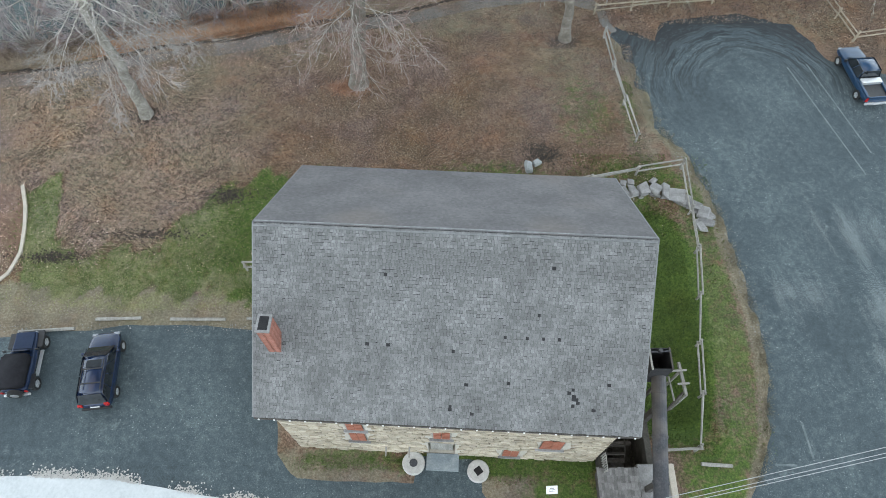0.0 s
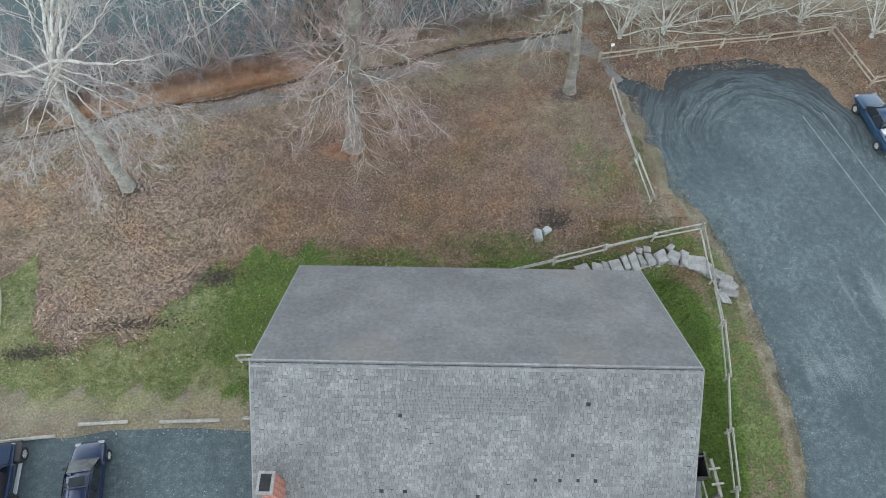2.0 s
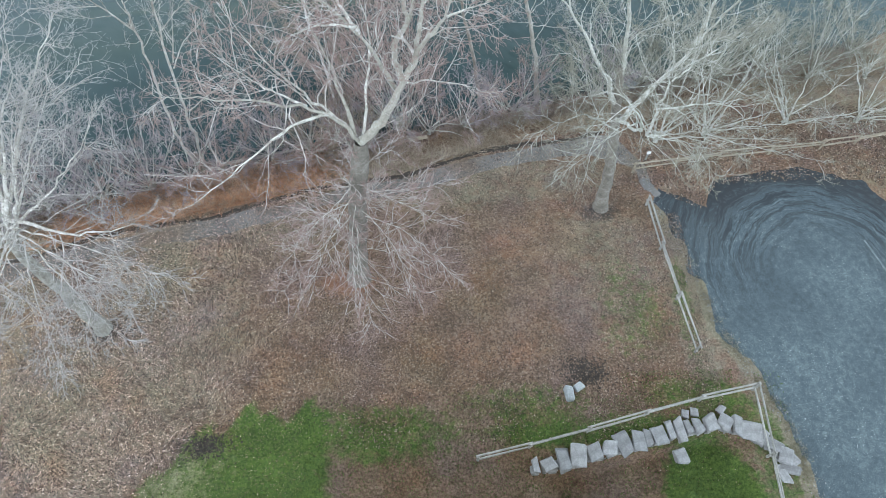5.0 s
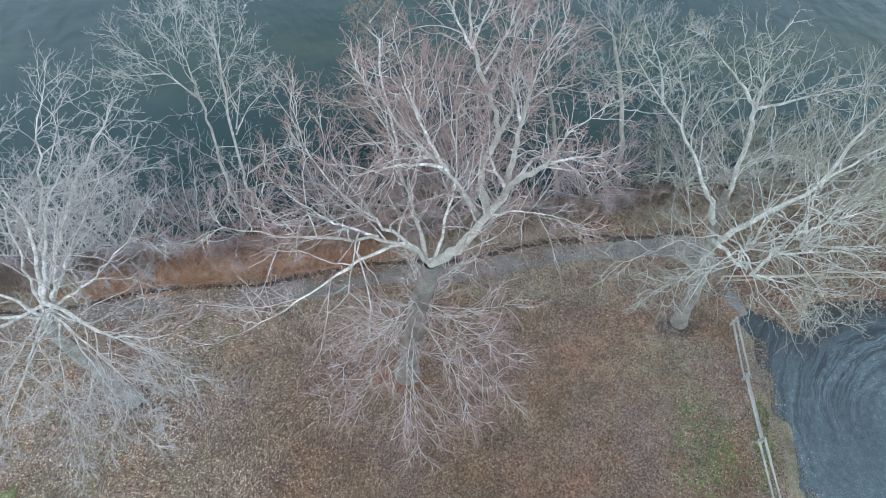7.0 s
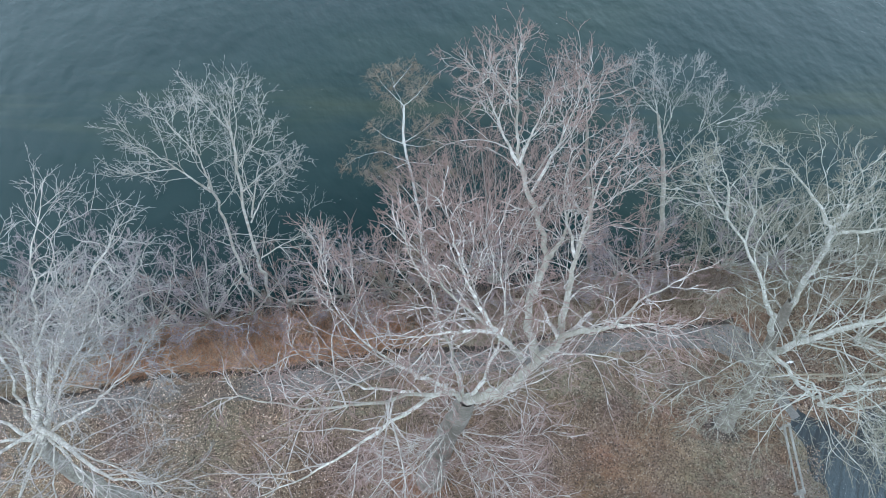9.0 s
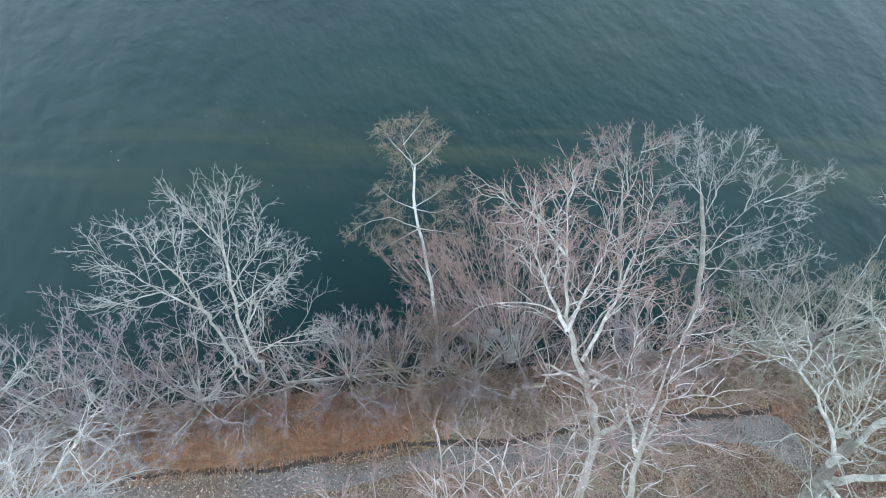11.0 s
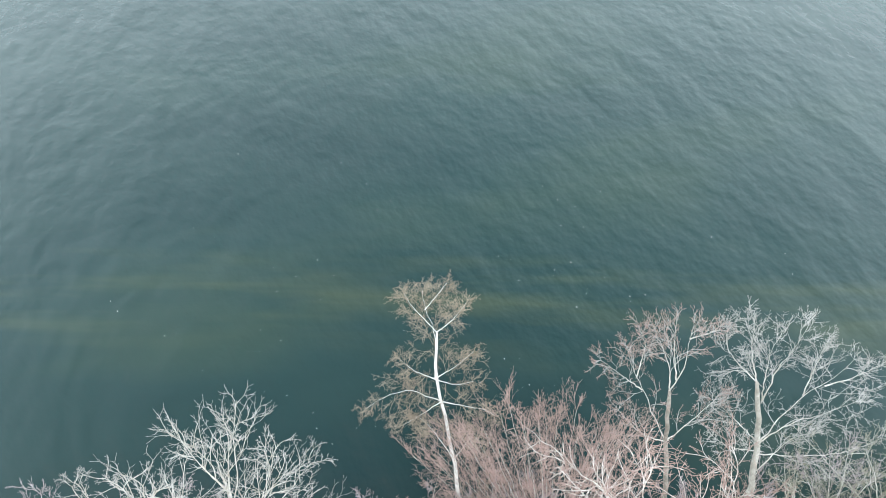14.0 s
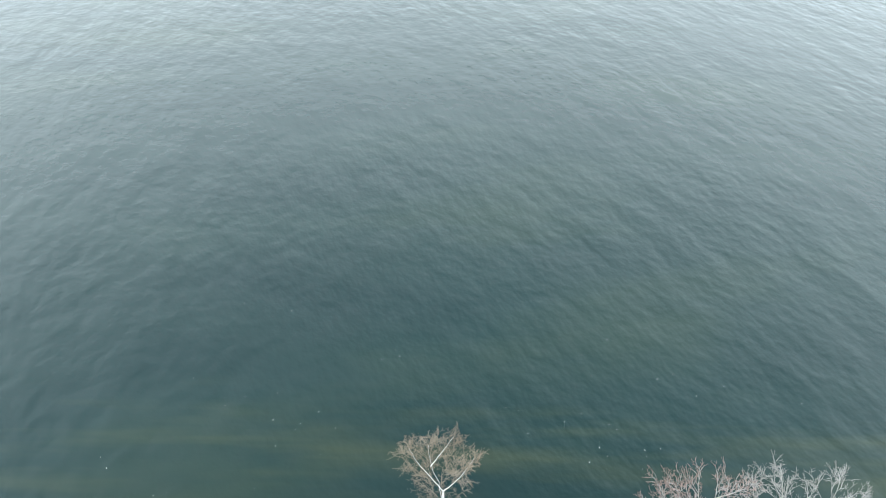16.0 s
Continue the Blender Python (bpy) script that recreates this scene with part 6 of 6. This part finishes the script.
pick = thing("pickup_truck", "dark blue pickup truck with a silver tool box in its bed", "car", (31.85, 36.1, 0), 5, "parked cars")
rounded(part("body", loft(hull([(-2.75, .78, .5, .85, .92), (-2.7, .9, .42, .95, .98), (-.9, .93, .38, .98, 1.02), (-.85, .93, .36, 1.02, 1.08), (1.2, .93, .36, 1.02, 1.1), (1.4, .92, .36, .98, 1.1), (2.3, .9, .4, .9, 1.03), (2.65, .84, .45, .78, .9), (2.72, .7, .5, .7, .78)])), bluepaint, pick))
PG = (-.82, -.68, .62, 1.35, 1.06, 1.74, .84, .68)
part("cabin", cabin(*PG), bluepaint, pick, "blue painted cab roof")
car_glass(pick, *PG, 2)
part("bed", box_bm(-.72, .72, -2.6, -1.42, 1.005, 1.03), plastic, pick, "black-lined load bed")
for s in (-1, 1):
    part("bed_side", box_bm(s * .82 - .09, s * .82 + .09, -2.68, -.9, .98, 1.14, .03), bluepaint, pick)
    part("mirror", box_bm(s * 1.05 - .1, s * 1.05 + .1, .95, 1.08, 1.08, 1.28, .03), plastic, pick)
    part("headlight", box_bm(s * .68 - .14, s * .68 + .14, 2.5, 2.68, .72, .9, .03), clearlens, pick)
    part("tail_light", box_bm(s * .82 - .09, s * .82 + .09, -2.79, -2.7, .72, 1.02, .02), redlens, pick)
part("tailgate", box_bm(-.74, .74, -2.76, -2.66, .6, 1.13, .02), bluepaint, pick)
part("tool_box", box_bm(-.76, .76, -1.4, -.92, 1.0, 1.24, .03), silver, pick, "silver aluminium tool box")
part("rear_bumper", box_bm(-.88, .88, -2.92, -2.77, .48, .66, .04), silver, pick)
part("number_plate", box_bm(-.16, .16, -2.93, -2.921, .52, .62), signwhite, pick)
for x, y in ((.86, 1.75), (-.86, 1.75), (.86, -1.75), (-.86, -1.75)):
    wheel_at(pick, x, y, .38, .25)


# ---- ground cover ----
def scatter(name, n, region, size, material, label, category, seed, upright=False, height=(.05, .15), lean=.35):
    """Many small blades or leaves on the ground, as one mesh."""
    r = np.random.default_rng(seed)
    x, y = region(r, n)
    z = ground_height(x, y)
    n = len(x)
    a = r.random(n) * 2 * np.pi
    s = r.uniform(size[0], size[1], n)
    ux, uy = np.cos(a) * s, np.sin(a) * s
    if upright:
        h = r.uniform(height[0], height[1], n)
        lx, ly = r.normal(size=n) * h * lean, r.normal(size=n) * h * lean
        v = np.stack([np.stack([x - ux, y - uy, z - .02], 1), np.stack([x + ux, y + uy, z - .02], 1), np.stack([x + ux * .3 + lx, y + uy * .3 + ly, z + h], 1), np.stack([x - ux * .3 + lx, y - uy * .3 + ly, z + h], 1)], 1)
    else:
        vx, vy = -uy * .7, ux * .7
        t = r.normal(size=(n, 2)) * s[:, None] * .35
        z = z + .02 + r.random(n) * .03
        v = np.stack([np.stack([x - ux, y - uy, z + np.abs(t[:, 0])], 1), np.stack([x + vx, y + vy, z], 1), np.stack([x + ux, y + uy, z + np.abs(t[:, 1])], 1), np.stack([x - vx, y - vy, z], 1)], 1)
    q = np.arange(n * 4).reshape(n, 4)
    return tagged(new(name, array_mesh(name, v.reshape(-1, 3), q, material, False)), label, category, kind="stuff")


def meadow(r, n):
    x, y = r.uniform(-36, 15, n), r.uniform(17, 47, n)
    s = y - bank(x)
    keep = (s < 44.9) & (y > np.where(x < -9, 19.5, 22.5)) & ~((x > 13) & (y > 40)) & ~((x > -9) & (x < 10) & (y < 25))
    open_ground = np.where(x < -9, 1 - west_turf(x, y + r.normal(size=n) * .3), smooth_step(y - 26.5 + 1.5 * np.sin(x * .9) + r.normal(size=n) * .8, -2.0, 2.5))
    keep &= r.random(n) < .05 + .95 * open_ground
    keep &= ~((np.abs(y - 43.7 - bank(x)) < .8) & (r.random(n) < .3))
    return x[keep], y[keep]


def west_meadow(r, n):
    x, y = meadow(r, n)
    keep = (r.random(len(x)) < smooth_step(x + r.normal(size=len(x)) * 1.5, -9, -18))
    return x[keep], y[keep]


def lot_rim(r, n):
    x, y = r.uniform(13, 40, n), r.uniform(38, 49, n)
    keep = (np.hypot(x - 23.6, y - 35.2) > 8.3 + .4 * np.sin(x * 1.3) - .9 * np.abs(r.normal(size=n))) & (y > np.interp(x, [13, 15, 16.6, 17.5, 18.2, 29, 32, 40], [43, 41.2, 40.3, 41.5, 42.3, 42.4, 39.2, 37.5]))
    return x[keep], y[keep]


def grassy(r, n):
    x, y = r.uniform(-30, 19, n), r.uniform(6.5, 29, n)
    keep = ((x < -9.3) & (r.random(n) < .3 * west_turf(x, y))) | ((x > 9.2) & (x < 15.8 + 2.8 * (r.random(n) < .3)) & (y > 8) & (x < 18.6)) | ((x > -9.3) & (x < 12) & (y > 22) & (y < 28 - np.abs(r.normal(size=n)))) | ((x > 2.5) & (x < 8.4) & (y < 8)) | ((x < -2) & (x > -8.3) & (y < 8.1) & (y > 7.2))
    return x[keep], y[keep]


def west_grass(r, n):
    x, y = r.uniform(-31, -9.3, n), r.uniform(16.6, 28, n)
    keep = r.random(n) < .25 + .5 * west_turf(x, y) - .25 * smooth_step(y, 20, 24)
    return x[keep], y[keep]


def bankside(r, n, lo, hi, near=45.3, deep=2.9):
    x = r.uniform(lo, hi, n)
    s = near + deep * r.random(n) ** 1.2
    keep = noise_keep(x, s, r)
    return x[keep], (s + bank(x))[keep]


def noise_keep(x, y, r):
    return (np.sin(x * .9) + np.sin(x * .37 + y * 1.7) + r.normal(size=len(x)) * .8) > -.7


def verge(r, n):
    x, y = r.uniform(-34, 34, n), r.uniform(14.5, 48, n)
    e = np.interp(y, [5, 9, 12.5, 16, 20.6, 25.8, 28.8, 32, 38, 41], [16.5, 18.4, 19.2, 19.4, 19.0, 18.5, 17.2, 15.8, 14.6, 13.4])
    keep = (np.abs(x - e) < .35 * np.abs(r.normal(size=n))) | ((np.abs(y - 15.6) < .25) & (x < -9.5) & (r.random(n) < .5))
    return x[keep], y[keep]


def lot_tufts(r, n):
    y = r.uniform(5, 39, n)
    e = np.interp(y, [5, 9, 12.5, 16, 20.6, 25.8, 28.8, 32, 38, 41], [16.5, 18.4, 19.2, 19.4, 19.0, 18.5, 17.2, 15.8, 14.6, 13.4])
    x = e - .12 + r.normal(size=n) * (.16 + .14 * np.sin(y * 2.3) ** 2)
    keep = np.sin(y * 1.9) + np.sin(y * 4.7 + 1) + r.normal(size=n) * .8 > -.4
    return x[keep], y[keep]


scatter("leaf_litter", 320000, meadow, (.02, .046), litter, "scattered brown fallen leaves on the meadow", "leaves", 1)
scatter("leaf_litter", 270000, west_meadow, (.02, .046), litter_pale, "paler fallen leaves lying thick by the trail", "leaves", 21)
scatter("leaf_litter", 30000, lot_rim, (.03, .07), litter, "scattered brown fallen leaves beyond the lot", "leaves", 2)
scatter("grass", 120000, grassy, (.018, .036), grassblade, "short patchy winter grass", "grass", 3, True, (.05, .14))
scatter("grass", 42000, west_grass, (.018, .034), strawgrass, "bleached straw-coloured winter grass", "grass", 24, True, (.04, .11))
scatter("grass", 16000, lot_tufts, (.012, .026), drytuft, "bleached grass tufts fringing the lot", "grass", 25, True, (.03, .09), .5)
scatter("bank_bracken", 46000, lambda r, n: bankside(r, n, -27, -9), (.012, .026), bramble, "rust-coloured dead bracken along the bank", "undergrowth", 4, True, (.12, .4), 1.3)
scatter("bank_bracken", 75000, lambda r, n: bankside(r, n, -44, 34, 45.2, 3.3), (.012, .026), bracken, "tan dead bracken and grass along the bank", "undergrowth", 6, True, (.1, .4), 1.3)
scatter("bank_leaves", 30000, lambda r, n: bankside(r, n, -29, -7, 45.1, 3.4), (.03, .07), bramble, "rust and tan leaves lying on the bank", "leaves", 26)
scatter("bank_brush", 34000, lambda r, n: bankside(r, n, -44, 34, 47.0, 2.4), (.006, .012), brushmat, "low brown and mauve brush along the waterline", "brush", 14, True, (.3, 1.2), .6)
scatter("leaf_pile", 2600, lambda r, n: (-7.2 + r.normal(size=n) * .75, 35.35 + r.normal(size=n) * .38), (.03, .07), rustleaf, "heap of rust-red leaves at the foot of a tree", "leaves", 15)
def clods(r, n):
    k = r.integers(0, 6, n)
    cx, cy = np.array([-14.8, -19.5, -25.5, 6.8, 7.4, -22.0])[k], np.array([25.4, 22.3, 20.6, 29.3, 28.9, 32.6])[k]
    sx, sy = np.array([.8, 1.7, 1.2, .6, .6, .9])[k], np.array([.45, .2, .22, .45, .35, .4])[k]
    return cx + r.normal(size=n) * sx, cy + r.normal(size=n) * sy


scatter("dark_debris", 2400, clods, (.03, .09), earth, "dark scattered clods and rotten leaves on the grass", "debris", 16)
def drive_edge(r, n):
    x = r.uniform(-40, 2, n)
    y = np.interp(x, [-60, -24.4, -18.1, -14, -10.5, -4, 4], [6.6, 7.0, 6.85, 6.2, 5.6, 4.2, 2.0]) + np.abs(r.normal(size=n)) * .22 - .05
    keep = np.sin(x * 1.7) + np.sin(x * .6 + 1) + r.normal(size=n) * .7 > .2
    return x[keep], y[keep]


scatter("road_grit", 9000, drive_edge, (.03, .08), millstone_m, "pale grit along the edge of the driveway", "grit", 23)
scatter("gravel", 90000, verge, (.02, .06), pebble, "loose pale gravel along the lot's edge", "gravel", 5)


# eroded lip between trail and bank; its shadow is painted as dark earth
lip = thing("trail_lip", "eroded earth lip along the trail, its shadow put into the dark colour", "bank", (0, 0, 0), kind="structure")
lx = np.linspace(-44, 11, 120)
rl = np.random.default_rng(3)
lw = .12 + .16 * np.abs(np.sin(lx * .35)) + rl.random(120) * .12
ly = 44.85 + bank(lx) + .3 * np.sin(lx * .5 + .4) + rl.normal(size=120) * .06
lz = ground_height(lx, ly)
v = np.concatenate([np.stack([lx, ly - lw, lz - .02], 1), np.stack([lx, ly, lz + .09], 1), np.stack([lx, ly + lw * .8, lz - .04], 1)])
q = np.concatenate([np.stack([np.arange(119) + o, np.arange(119) + 1 + o, np.arange(119) + 1 + o + 120, np.arange(119) + o + 120], 1) for o in (0, 120)])
child("earth_lip", array_mesh("earth_lip", v, q, earth), lip)


def lake_flecks(r, n):
    x, y = r.uniform(-34, 14, n), r.uniform(50, 74, n)
    keep = (np.sin(x * .31 + 2) + np.sin(y * .8 + x * .25) + r.normal(size=n) * .5 > .5) & (y - bank(x) > 51)
    return x[keep], y[keep]


rf = np.random.default_rng(17)
fx, fy = lake_flecks(rf, 420)
fa, fs = rf.random(len(fx)) * 6.28, rf.uniform(.02, .05, len(fx))
v = np.stack([np.stack([fx + np.cos(fa + k * 1.5708) * fs * (1 if k % 2 else .6), fy + np.sin(fa + k * 1.5708) * fs * (1 if k % 2 else .6), fx * 0 + WATER + .012 + (k % 2) * .01], 1) for k in range(4)], 1).reshape(-1, 3)
tagged(new("floating_fleck", array_mesh("floating_fleck", v, np.arange(len(v)).reshape(-1, 4), millstone_m, False)), "pale flecks of foam and leaf floating on the lake", "foam", kind="stuff")
for k, (at, s) in enumerate((((-5.17, 50.12, -0.9), .55), ((-4.51, 49.74, -0.85), .4), ((-6.38, 49.63, -0.9), .45), ((-3.74, 50.03, -0.9), .35), ((14.01, 52.07, -0.5), .7), ((-5.56, 49.29, -0.8), .35))):
    rock = thing("rock", "grey angular rock at the waterline", "rock", at, 37 * k, "rocks at the waterline")
    child("stone", stone_mesh("stone", s * 1.3, s, s * .6, 300 + k, rockmat), rock)
